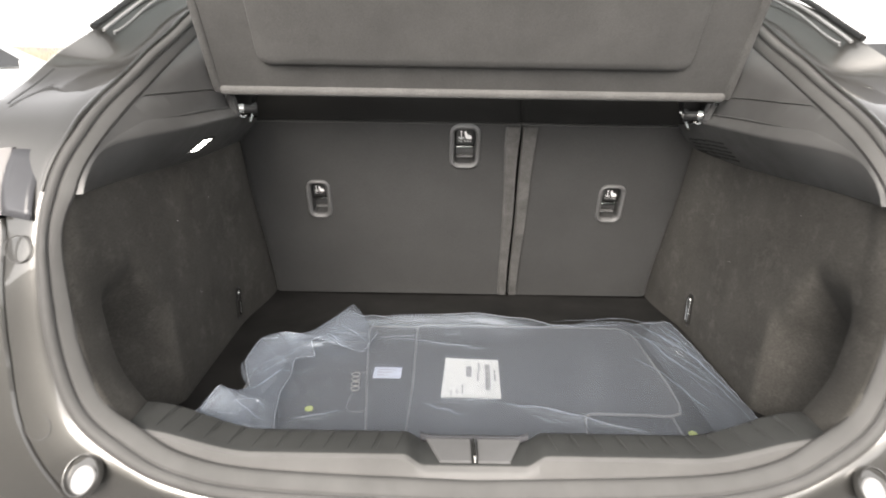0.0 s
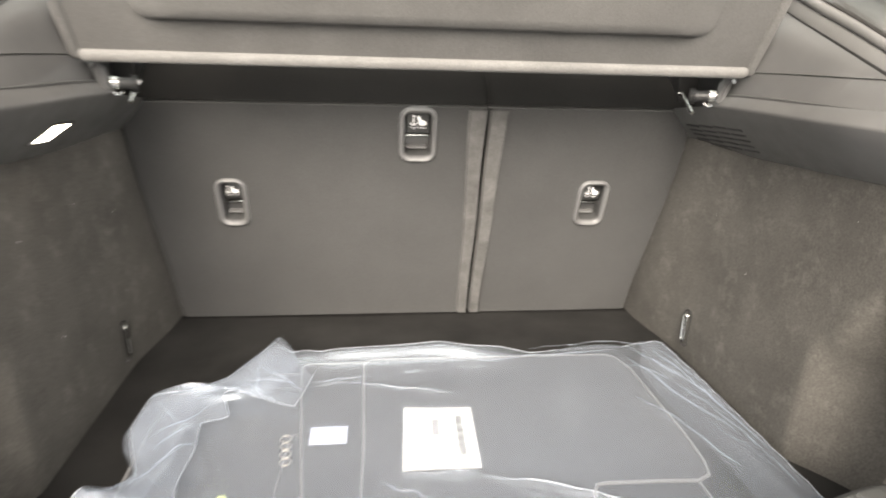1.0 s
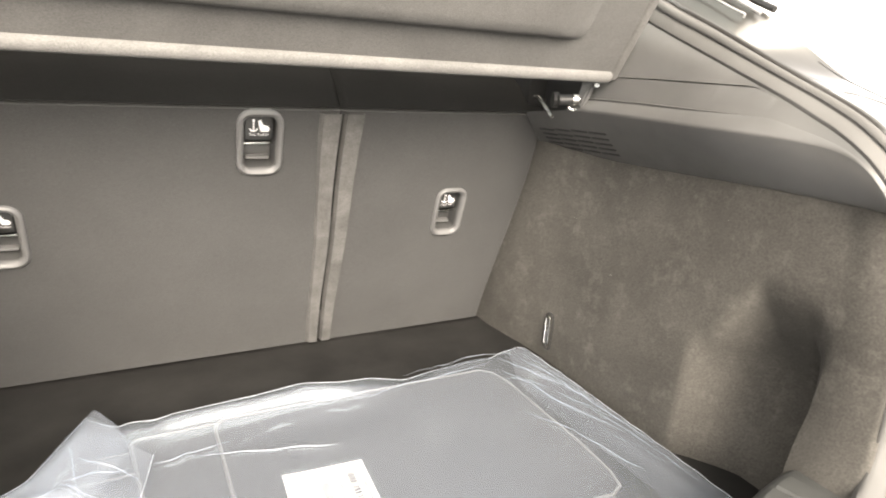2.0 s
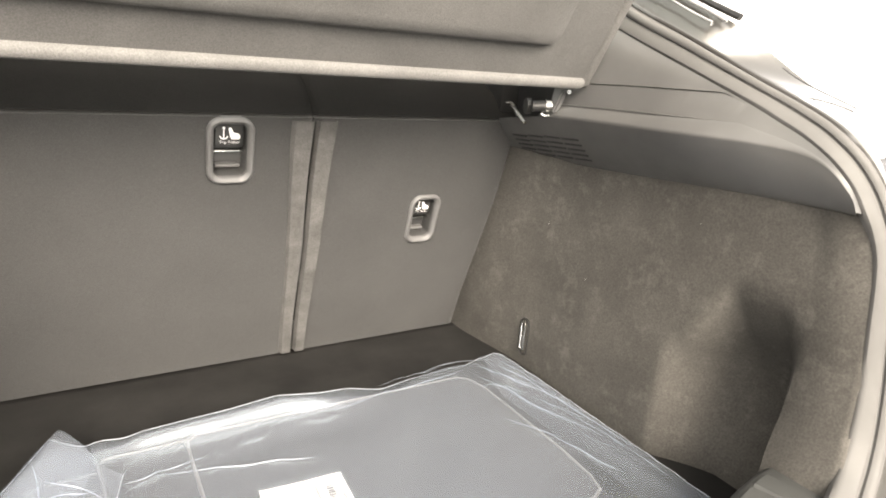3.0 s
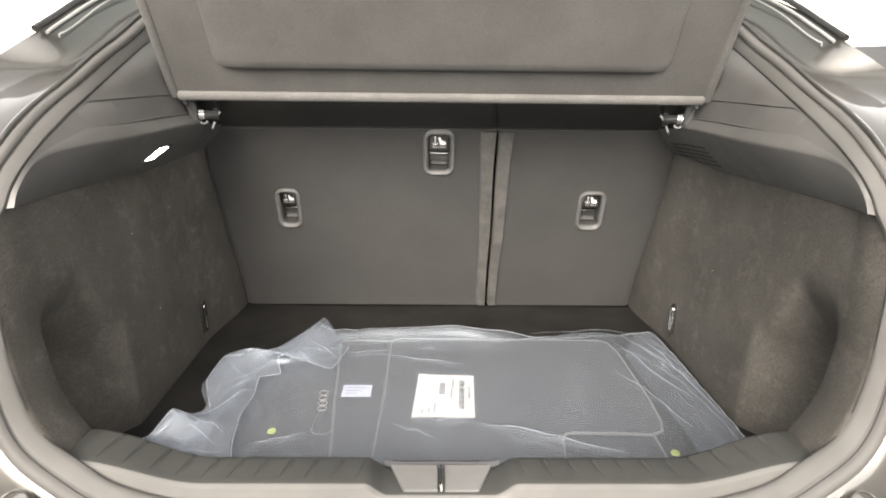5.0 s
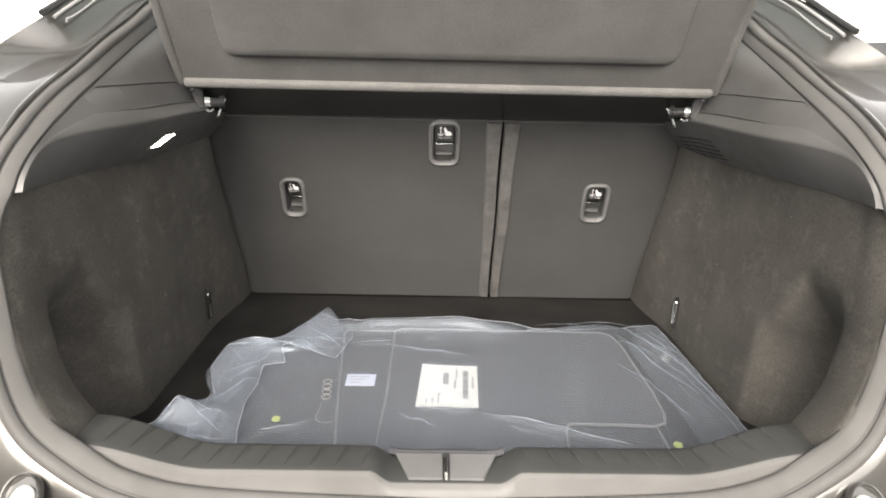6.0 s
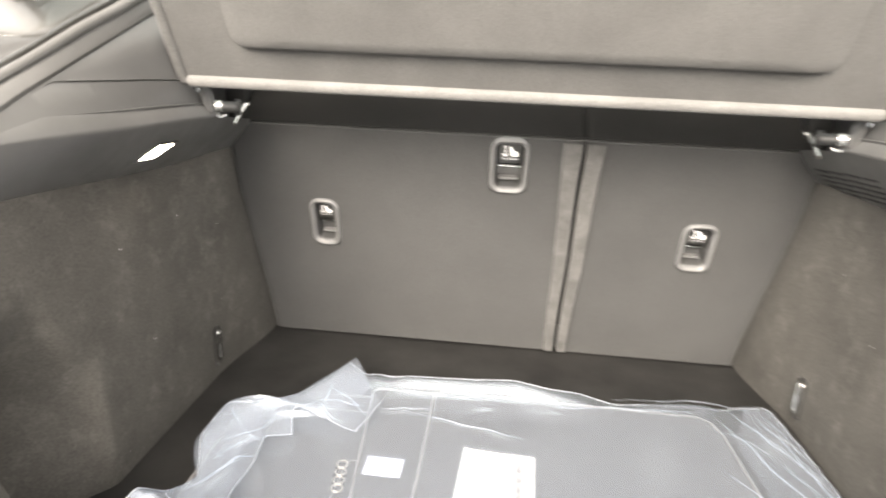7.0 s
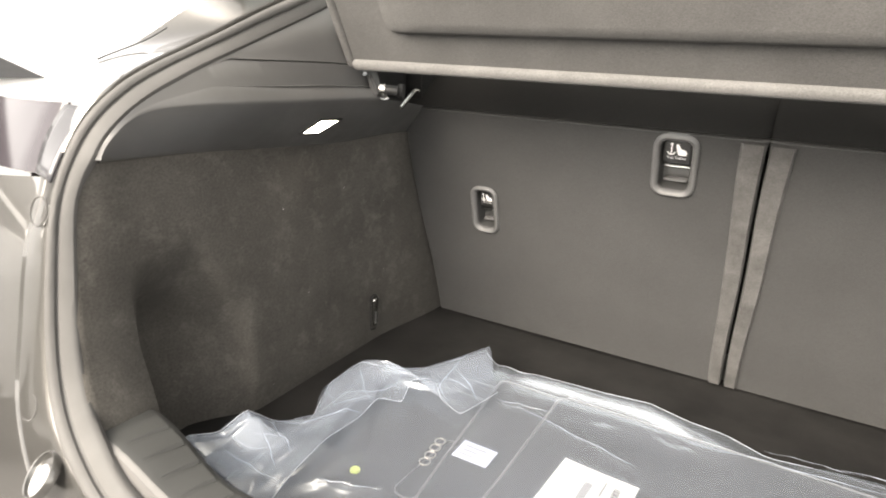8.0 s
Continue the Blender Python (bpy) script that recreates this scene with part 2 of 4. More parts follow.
def seat_y(z):
    """The rear face of the seat backs leans to the rear at its top."""
    return 1.55 - 0.136 * (z - FLOOR_Z) / 0.46


def wall_x(y, z):
    """Half width of the luggage space, with the dent between the wheel housing and the opening."""
    h = (z - FLOOR_Z) / 0.4
    base = 0.497 + 0.022 * smooth01(h, 0, 1.1) + (0.024 - 0.003 * min(1, max(0, h))) * smooth01(seat_y(z) - y, 0.0, 0.22)
    front = min(1.0, max(0.0, (1.024 - y) / 0.094))
    front = (front * front / 0.36 if front < 0.18 else front - 0.09) / 0.91
    front = 0.35 * math.sin(math.pi / 2 * front) + 0.65 * front
    tall = 1 - smooth01(z, 0.80, 0.985 - 0.10 * smooth01(y, 0.93, 1.0))
    return base + 0.112 * front * tall * (0.5 + 0.5 * smooth01(z, 0.65, 0.77))


bm = sheet([[(x, y, FLOOR_Z + 0.0012 * math.sin(9 * x + 4 * y)) for x in np.linspace(-0.64, 0.64, 30)] for y in np.linspace(0.755, 1.575, 24)])
floor = thicken(part("floor", bm, FLOOR_CARPET), 0.02, -1)
tagged(floor, "dark grey carpeted luggage floor, flat, behind the rear seat", "floor", kind="structure")

# outline curves of the hatch opening on the car's right-hand side, from the bottom middle up
SEAL_OUT = along([(0, .688, .703), (.30, .690, .716), (.41, .695, .740), (.475, .703, .778), (.527, .720, .820), (.553, .738, .894), (.562, .757, .985), (.562, .777, 1.06), (.553, .800, 1.115),
                  (.543, .820, 1.147), (.536, .842, 1.168), (.5365, .870, 1.184), (.5375, .909, 1.201), (.535, .946, 1.217), (.530, .998, 1.240), (.527, 1.076, 1.273), (.521, 1.14, 1.299), (.51, 1.25, 1.347), (.47, 1.42, 1.40), (.42, 1.70, 1.475)], 160)
SEAL_IN = along([(0, .715, .733), (.295, .717, .745), (.395, .722, .765), (.450, .733, .795), (.498, .748, .825), (.524, .760, .885), (.540, .778, .975), (.543, .789, 1.04), (.535, .799, 1.075), (.5265, .808, 1.096),
                 (.524, .819, 1.115), (.520, .834, 1.133), (.515, .853, 1.150), (.512, .880, 1.166), (.511, .912, 1.180), (.511, .95, 1.196), (.513, 1.04, 1.229), (.514, 1.13, 1.262), (.510, 1.20, 1.290), (.503, 1.28, 1.322), (.47, 1.44, 1.372), (.42, 1.71, 1.447)], 160)


def wall_rows(side):
    """Upper wall, from the seal over the rounded rear edge into the dent and on to the seat."""
    edge = spline([(.474, .816, .768), (.491, .824, .784), (.511, .831, .806), (.526, .833, .842), (.534, .834, .90), (.538, .836, .95), (.540, .842, 1.02), (.54, .86, 1.11)], 60)
    seal = spline([(.475, .739, .788), (.484, .743, .806), (.501, .750, .828), (.519, .758, .862), (.533, .768, .92), (.543, .777, .98), (.547, .787, 1.04), (.540, .797, 1.075), (.532, .812, 1.11)], 60)
    rows = []
    for z in np.linspace(FLOOR_Z - 0.01, 0.764, 16):
        ys = list(np.linspace(0.80, 0.868, 19)) + [0.868 + (1.60 - 0.868) * k ** 1.3 for k in np.linspace(0, 1, 90)[1:]]
        rows.append([(side * wall_x(y, z), y, z) for y in ys])
    for e, s in zip(edge, seal):
        z = e[2]
        inner = wall_x(e[1] + 0.05, z)
        e[0] = min(e[0], inner) if z < 0.95 else e[0] + (wall_x(e[1], z) - e[0]) * smooth01(z, 0.95, 1.0)
        row = []
        for k in np.linspace(0, 1.06, 9):
            q = e * (1 - k) + s * k
            row.append((q[0] - 0.004 * math.sin(math.pi * k), q[1], q[2] + 0.002 * math.sin(math.pi * k)))
        row.reverse()
        # rear slope of the dent, rounded at its rim and at its foot
        for k in np.linspace(0.1, 1, 10):
            y = e[1] + 0.045 * k
            row.append((e[0] + (inner - e[0]) * smooth01(k, -0.12, 1.0), y, z))
        row[9 + 9] = (inner, e[1] + 0.05, z)
        y0 = e[1] + 0.05
        for k in np.linspace(0, 1, 90)[1:]:
            y = y0 + (1.60 - y0) * k ** 1.3
            row.append((wall_x(y, z), y, z))
        rows.append([(side * x, y, z_) for x, y, z_ in row])
    return rows


for side, nm, what in ((-1, "wall_left", "shaded"), (1, "wall_right", "dusty")):
    bm = sheet(wall_rows(side))
    wall = thicken(part(nm, bm, SIDE_CARPET), 0.004, 0)
    tagged(wall, f"{what} charcoal carpet side wall with a dent behind the wheel housing", "wall", kind="structure")

# ---- rear seat: two folding backrests ----
seat = thing("rear_seat", "split folding rear seat back in dark grey felt", "car seat", at=(0, 1.56, FLOOR_Z))


def seam_x(z):
    return 0.121 + 0.001 * (z - 0.67) / 0.45


def backrest(name, x0, x1):
    """A padded slab; x0 and x1 give its edges at a height."""
    rows = []
    prof = [(z, seat_y(z) - 0.004 * math.sin(math.pi * (z - FLOOR_Z) / 0.465)) for z in np.linspace(FLOOR_Z + 0.004, SEAT_TOP, 24)]
    prof += [(SEAT_TOP + 0.001, 1.419), (SEAT_TOP + 0.003, 1.421), (SEAT_TOP + 0.005, 1.416), (1.150, 1.432), (1.172, 1.456), (1.190, 1.49), (1.200, 1.54), (1.20, 1.58), (1.18, 1.60), (FLOOR_Z + 0.004, 1.69)]
    tops = []
    for n, (z, y) in enumerate(prof):
        a, b = x0(z), x1(z)
        row = []
        rim = [0.0, 0.003, 0.006, 0.010, 0.015, 0.022]
        for x in [a + d for d in rim] + list(np.linspace(a, b, 28)[2:-2]) + [b - d for d in rim[::-1]]:
            d, turn = (x - a, 0.010) if x - a < b - x else (b - x, 0.010)
            if abs(a if x - a < b - x else b) > 0.4:
                turn = 0.024
            edge = turn * (1 - math.sin(math.pi / 2 * min(1, d / (0.4 * turn + 0.010)))) if y < 1.555 else 0
            row.append((x, y + edge, z))
        if n < 27:
            rows.append(row)
        if n >= 26:
            tops.append(row)
    back = part(name, sheet(rows), SEAT_FELT, seat)
    # the roll's dark felt carries the shade under the raised shelf
    part("top_roll", sheet(tops), ROLL_FELT_SHADED, back, "rolled top edge, colour darkened for the shade under the shelf")
    return back


wide = backrest("backrest", lambda z: -0.500 - 0.026 * smooth01(z, 0.68, 1.06), lambda z: seam_x(z) - (0.0025 if z < SEAT_TOP else 0.0003))
narrow = backrest("backrest", lambda z: seam_x(z) + (0.0025 if z < SEAT_TOP else 0.0003), lambda z: 0.500 + 0.026 * smooth01(z, 0.68, 1.06))


def seam_strip(owner, side):
    """The velour band along the split."""
    rows = []
    for z in np.linspace(FLOOR_Z + 0.008, SEAT_TOP - 0.004, 26):
        w = 0.025 + 0.012 * (z - 0.67) / 0.45
        c = seam_x(z) + 0.0012 * math.sin(23 * z)
        wob = 0.0012 * math.sin(31 * z + side)
        xs = [c + side * k for k in (0.0027, 0.005, w - 0.004, w + wob)]
        ds = (0.006, -0.008, -0.008, 0.006)
        rows.append([(x, seat_y(z) - 0.004 + d, z) for x, d in zip(xs, ds)])
    part("seam_strip", sheet(rows), STRIP_FELT, owner, "grey velour band")


seam_strip(wide, -1)
seam_strip(narrow, 1)


def anchor(owner, x, z, w, h, slant):
    """A child-seat tether point: a raised oval frame round a deep pocket with a symbol, a bar and a tray."""
    y = seat_y(z) - 0.004
    tilt = Matrix.Rotation(math.atan(0.136 / 0.46), 4, "X")
    sk = Matrix.Identity(4)
    sk[0][2] = slant
    m = Matrix.Translation((x, y, z)) @ sk @ tilt
    fw = 0.0104
    hole = bmesh.new()
    hole.from_mesh(owner.data)
    hw, hh = w / 2 - fw + 0.003, h / 2 - fw + 0.003
    for p, n in (((-hw, 0, 0), (1, 0, 0)), ((hw, 0, 0), (1, 0, 0)), ((0, 0, -hh), (0, 0, 1)), ((0, 0, hh), (0, 0, 1))):
        bmesh.ops.bisect_plane(hole, geom=hole.verts[:] + hole.edges[:] + hole.faces[:], plane_co=m @ Vector(p), plane_no=m.to_3x3() @ Vector(n))
    inv = m.inverted()
    gone = [f for f in hole.faces if abs((inv @ f.calc_center_median()).x) < hw and abs((inv @ f.calc_center_median()).z) < hh and abs((inv @ f.calc_center_median()).y) < 0.03]
    bmesh.ops.delete(hole, geom=gone, context="FACES")
    hole.to_mesh(owner.data)
    hole.free()

    def ring(ww, hh, r, d):
        return [m @ Vector((a, d, b)) for a, b in rounded(ww, hh, max(r, 0.004))]
    rows = [ring(w, h, 0.021, 0.008), ring(w, h, 0.021, -0.002), ring(w - 0.003, h - 0.003, 0.020, -0.0045), ring(w - 0.008, h - 0.008, 0.018, -0.0055),
            ring(w - 2 * fw + 0.007, h - 2 * fw + 0.007, 0.014, -0.0045), ring(w - 2 * fw, h - 2 * fw, 0.011, 0.000), ring(w - 2 * fw, h - 2 * fw, 0.011, 0.006)]
    part("anchor_bezel", sheet(rows, True), BEZEL, owner, "grey plastic anchor frame")
    wi, hi = w - 2 * fw, h - 2 * fw
    deep = 0.030
    b = sheet([ring(wi + 0.001, hi + 0.001, 0.011, 0.005), ring(wi - 0.002, hi - 0.002, 0.010, 0.02), ring(wi - 0.004, hi - 0.004, 0.008, deep)], True)
    b.verts.ensure_lookup_table()
    b.faces.new([b.verts[2 * 28 + i] for i in range(28)])
    part("anchor_pocket", b, POCKET, owner, "dark grey deep pocket")

    def slab(lo, hi_, bev):
        b = bmesh.new()
        box(b, lo, hi_, bev)
        bmesh.ops.transform(b, matrix=m, verts=b.verts)
        return b
    part("anchor_bar", slab((-wi / 2, 0.016, -hi * 0.10), (wi / 2, 0.024, -hi * 0.06), 0.001), CHROME, owner, "bright metal bar")
    part("anchor_tray", slab((-wi * 0.38, 0.018, -hi * 0.42), (wi * 0.38, deep, -hi * 0.36), 0.002), BEZEL, owner, "grey tray edge")
    part("anchor_plate", slab((-wi / 2 + 0.003, deep - 0.020, hi * 0.02), (wi / 2 - 0.003, deep + 0.002, hi * 0.47), 0.002), BLACK, owner, "black symbol plate")
    # the white symbol: a seat, an anchor and a line of print
    face = deep - 0.0208
    s = wi / 0.051
    zc = hi * 0.24
    b = bmesh.new()
    seat_shape = [(-0.002, 0.013), (0.002, 0.0145), (0.006, 0.006), (0.0135, 0.004), (0.0165, -0.001), (0.0145, -0.0055), (0.003, -0.0055), (0.0005, 0.0)]
    shaft = [(-0.0098, 0.012), (-0.0080, 0.012), (-0.0080, -0.005), (-0.0098, -0.005)]
    for shape in (seat_shape, shaft):
        b.faces.new([b.verts.new((a * s, face, zc + c * s)) for a, c in shape])
    arc = [(math.cos(t), math.sin(t)) for t in np.linspace(math.pi * 1.05, math.pi * 1.95, 9)]
    for (a0, c0), (a1, c1) in zip(arc[:-1], arc[1:]):
        b.faces.new([b.verts.new(((-0.0089 + r * p) * s, face, zc + (0.001 + r * q) * s)) for p, q, r in ((a0, c0, 0.0050), (a1, c1, 0.0050), (a1, c1, 0.0068), (a0, c0, 0.0068))])
    head = [(-0.0089 + 0.0022 * math.cos(t), 0.0135 + 0.0022 * math.sin(t)) for t in np.linspace(0, 2 * math.pi, 10, endpoint=False)]
    b.faces.new([b.verts.new((a * s, face, zc + c * s)) for a, c in head])
    bmesh.ops.transform(b, matrix=m, verts=b.verts)
    part("anchor_symbol", b, WHITE_PRINT, owner, "white printed seat and anchor symbol", False)
    cu = bpy.data.curves.new("print", "FONT")
    cu.body, cu.size, cu.align_x, cu.resolution_u = "Top Tether", 0.0066 * s, "CENTER", 1
    tmp = bpy.data.objects.new("print", cu)
    me = bpy.data.meshes.new_from_object(tmp)
    bpy.data.objects.remove(tmp)
    me.transform(m @ Matrix.Translation((0, face, zc - 0.0125 * s)) @ Matrix.Rotation(radians(90), 4, "X"))
    part("anchor_print", me, WHITE_PRINT, owner, "white words Top Tether", False)


anchor(wide, -0.3485, 0.937, 0.058, 0.103, 0.0)
anchor(wide, -0.004, 1.073, 0.069, 0.106, 0.0)
anchor(narrow, 0.350, 0.936, 0.064, 0.103, 0.0)

# ---- plastic side trims above the carpet ----
# its lines on the car's right-hand side, from the rear tip forward: foot, rounded main edge, border along the seal
TRIM_FOOT = along([(.5205, .810, 1.0925), (.531, .850, 1.0905), (.536, .95, 1.086), (.537, 1.10, 1.077), (.5375, 1.212, 1.071), (.538, 1.30, 1.0655), (.538, 1.44, 1.058)], 90)
TRIM_MAIN = along([(.5175, .8085, 1.0945), (.5165, .814, 1.107), (.516, .828, 1.121), (.514, .842, 1.133), (.511, .857, 1.1415), (.506, .876, 1.1475), (.498, .900, 1.1510), (.484, .940, 1.1535), (.468, .990, 1.1545), (.459, 1.05, 1.154), (.456, 1.15, 1.153), (.4565, 1.26, 1.1495), (.459, 1.31, 1.145), (.466, 1.41, 1.132)], 90)
TRIM_SEAL = along([(.5255, .8065, 1.0940), (.5225, .818, 1.114), (.5185, .8335, 1.1325), (.5135, .853, 1.1500), (.5105, .880, 1.1660), (.5095, .912, 1.1800), (.5095, .95, 1.196), (.5115, 1.04, 1.229), (.5125, 1.13, 1.262), (.5085, 1.20, 1.290), (.5015, 1.28, 1.322), (.484, 1.365, 1.350)], 90)


def trim_panel(side, parent):
    rows = []
    for foot, main, top in zip(TRIM_FOOT, TRIM_MAIN, TRIM_SEAL):
        foot, main, top = Vector(foot), Vector(main), Vector(top)
        y = main.y
        fine = smooth01(y, 0.95, 1.12)
        seamed = smooth01(y, 0.975, 1.02)
        rise = max(0.02, top.z - main.z)
        ridge = main.lerp(top, min(0.5, 0.0195 / rise)) + Vector((0.005, 0, 0)) * fine
        seam = main.lerp(top, min(0.95, 0.0525 / rise))
        short = min(1.0, (main - top).length / 0.04)
        # in front of the shelf's hinge only the lower face goes on, with a folded lip
        cut = smooth01(y, 1.282, 1.292)
        ridge, seam, top = ridge.lerp(main + Vector((0.020, 0, -0.006)), cut), seam.lerp(main + Vector((0.036, 0, -0.012)), cut), top.lerp(main + Vector((0.060, 0, -0.022)), cut)
        row = [foot + Vector((0.004, 0, -0.002)), foot]
        face = main - foot
        for k in (0.06, 0.25, 0.5, 0.75, 0.88):
            row.append(foot.lerp(main, k) + Vector((-0.003, -0.002, -0.002)) * math.sin(math.pi * k) * min(1, face.length / 0.05))
        low, high = foot.lerp(main, 1 - 0.05 * min(1, face.length / 0.05)), main.lerp(ridge, 0.16)
        for k in (0.0, 0.35, 0.7, 1.0):
            row.append(low.lerp(main, k).lerp(main.lerp(high, k), k))
        row += [main.lerp(ridge, 0.6) + Vector((-0.001, 0, 0.002)) * short * (1 - fine), ridge + Vector((0.001, 0, -0.003)) * fine, ridge, ridge + Vector((0.0045, 0, 0.0005)) * fine]
        row += [ridge.lerp(seam, 0.35) + Vector((0.003, 0, 0)) * fine, seam + Vector((0.0004, 0, -0.0012)) * seamed, seam + Vector((0.0035, 0, 0)) * seamed, seam + Vector((0.0004, 0, 0.0012)) * seamed]
        # the sheet rolls over towards the seal
        reach = top - seam
        out = Vector((-reach.z, 0, reach.x)) * 0.10 * smooth01(y, 0.99, 1.12) * (1 - cut)
        row += [seam.lerp(top, k) + out * math.sin(math.pi * k ** 1.5) for k in (0.15, 0.32, 0.5, 0.66, 0.8, 0.91)] + [top, top + Vector((0.004, 0, -0.006))]
        rows.append([(side * p.x, p.y, p.z) for p in row])
    return part("panel", sheet(rows), TRIM, parent)


def on_trim(side, y, k):
    """A place on the trim's lower face, k of the way from its foot to its main edge, and its normal."""
    a, b_ = (Vector([np.interp(y, c[:, 1], c[:, i]) for i in range(3)]) for c in (TRIM_FOOT, TRIM_MAIN))
    p = a.lerp(b_, k) + Vector((-0.003, 0, -0.002)) * math.sin(math.pi * k)
    p.x *= side
    up = (b_ - a).normalized()
    up.x *= side
    fore = Vector([np.interp(y + 0.02, TRIM_FOOT[:, 1], TRIM_FOOT[:, i]) for i in range(3)]) - a
    fore.x *= side
    fore.normalize()
    n = fore.cross(up).normalized() if side < 0 else up.cross(fore).normalized()
    return p, fore, n.cross(fore), n


for side in (-1, 1):
    t = thing("side_trim", "dark grey moulded plastic side trim above the carpet" + (" with a lit lamp" if side < 0 else " with speaker slots"), "trim panel", "boot side trims", (side * 0.53, 1.1, 1.06))
    panel = trim_panel(side, t)
    # solid black block added in place of the shaded void behind the hinge
    part("hinge_shade_block", box(bmesh.new(), (side * 0.527 - 0.010, 1.295, 1.125), (side * 0.527 + 0.010, 1.43, 1.335), 0.004), BLACK, t, "black block standing in for the shaded gap round the shelf hinge")
    if side < 0:
        p, al, up, n = on_trim(side, 1.154, 0.47)
        m = Matrix((al, up, n)).transposed().to_4x4()
        m.translation = p
        out = [(-0.029, -0.0146), (0.007, -0.0146), (0.030, 0.0146), (-0.011, 0.0146)]

        def lamp_ring(grow, d):
            c = Vector((sum(a for a, _ in out) / 4, 0))
            return [m @ Vector(((a - c.x) * grow + c.x, b * grow, d)) for a, b in out]
        part("lamp_frame", sheet([lamp_ring(1.25, -0.004), lamp_ring(1.22, 0.002), lamp_ring(1.02, 0.002), lamp_ring(1.0, -0.001)], True), BLACK, t, "black lamp frame")
        b = bmesh.new()
        b.faces.new([b.verts.new(q) for q in lamp_ring(1.02, 0.001)])
        part("lamp_lens", b, LAMP_LENS, t, "lit warm white lamp lens", False)
    else:
        for i in range(5):
            for j in range(4):
                p, al, up, n = on_trim(side, 1.235 + 0.046 * j, 0.60 - 0.105 * i)
                m = Matrix((al, up, n)).transposed().to_4x4()
                m.translation = p
                b = bmesh.new()
                box(b, (-0.0205, -0.0018, -0.0020), (0.0205, 0.0018, 0.0017), 0.0006, 1)
                bmesh.ops.transform(b, matrix=m, verts=b.verts)
                part("speaker_slot", b, BLACK, panel)

for side in (-1, 1):
    b = box(bmesh.new(), (side * 0.520 - 0.040, 1.425, 1.115), (side * 0.520 + 0.040, 1.50, 1.36), 0.004)
    part("seat_bolster", b, BLACK, seat, "black seat side bolster")

# ---- parcel shelf, swung up ----
shelf = thing("parcel_shelf", "raised dark grey felt parcel shelf with a pale front edge", "parcel shelf", at=(0, 1.22, 1.195))
LEAN_DIR = Vector((0, -0.50, 0.866)).normalized()
SHELF_M = Matrix((Vector((1, 0, 0)), LEAN_DIR, LEAN_DIR.cross(Vector((1, 0, 0))))).transposed().to_4x4()
SHELF_M.translation = (0, 1.222, 1.196)
# shelf space: x across, y up along the board, z out towards the front of the car


def shelf_part(bm, name, mat, label=""):
    bmesh.ops.transform(bm, matrix=SHELF_M, verts=bm.verts)
    return part(name, bm, mat, shelf, label)


SHELF_L = 0.47
b = bmesh.new()
box(b, (-0.470, 0.012, -0.012), (0.470, SHELF_L, 0.008), 0.006, 3)
shelf_part(b, "board", SHELF_FELT)


def pillow_rows(x0, x1, y0, y1, r, lift):
    rows = []
    for grow, d in ((0.0, 0.010), (0.0, 0.012), (-0.001, 0.017), (-0.005, 0.021), (-0.011, lift), (-0.03, lift + 0.001)):
        ring = rounded(x1 - x0 + 5 * grow, y1 - y0 + 1.4 * grow, r + grow * 0.2, 7)
        rows.append([((x0 + x1) / 2 + a, (y0 + y1) / 2 + c, -d) for a, c in ring])
    return rows


b = sheet(pillow_rows(-0.386, 0.386, 0.073, SHELF_L - 0.03, 0.022, 0.0255), True)
b.verts.ensure_lookup_table()
n = 32
b.faces.new([b.verts[len(b.verts) - n + i] for i in range(n)])
shelf_part(b, "raised_panel", SHELF_FELT)
b = bmesh.new()
box(b, (-0.468, 0.0085, -0.020), (0.468, 0.0255, 0.009), 0.0065, 3)
shelf_part(b, "front_edge", SHELF_EDGE, "pale grey edge binding")
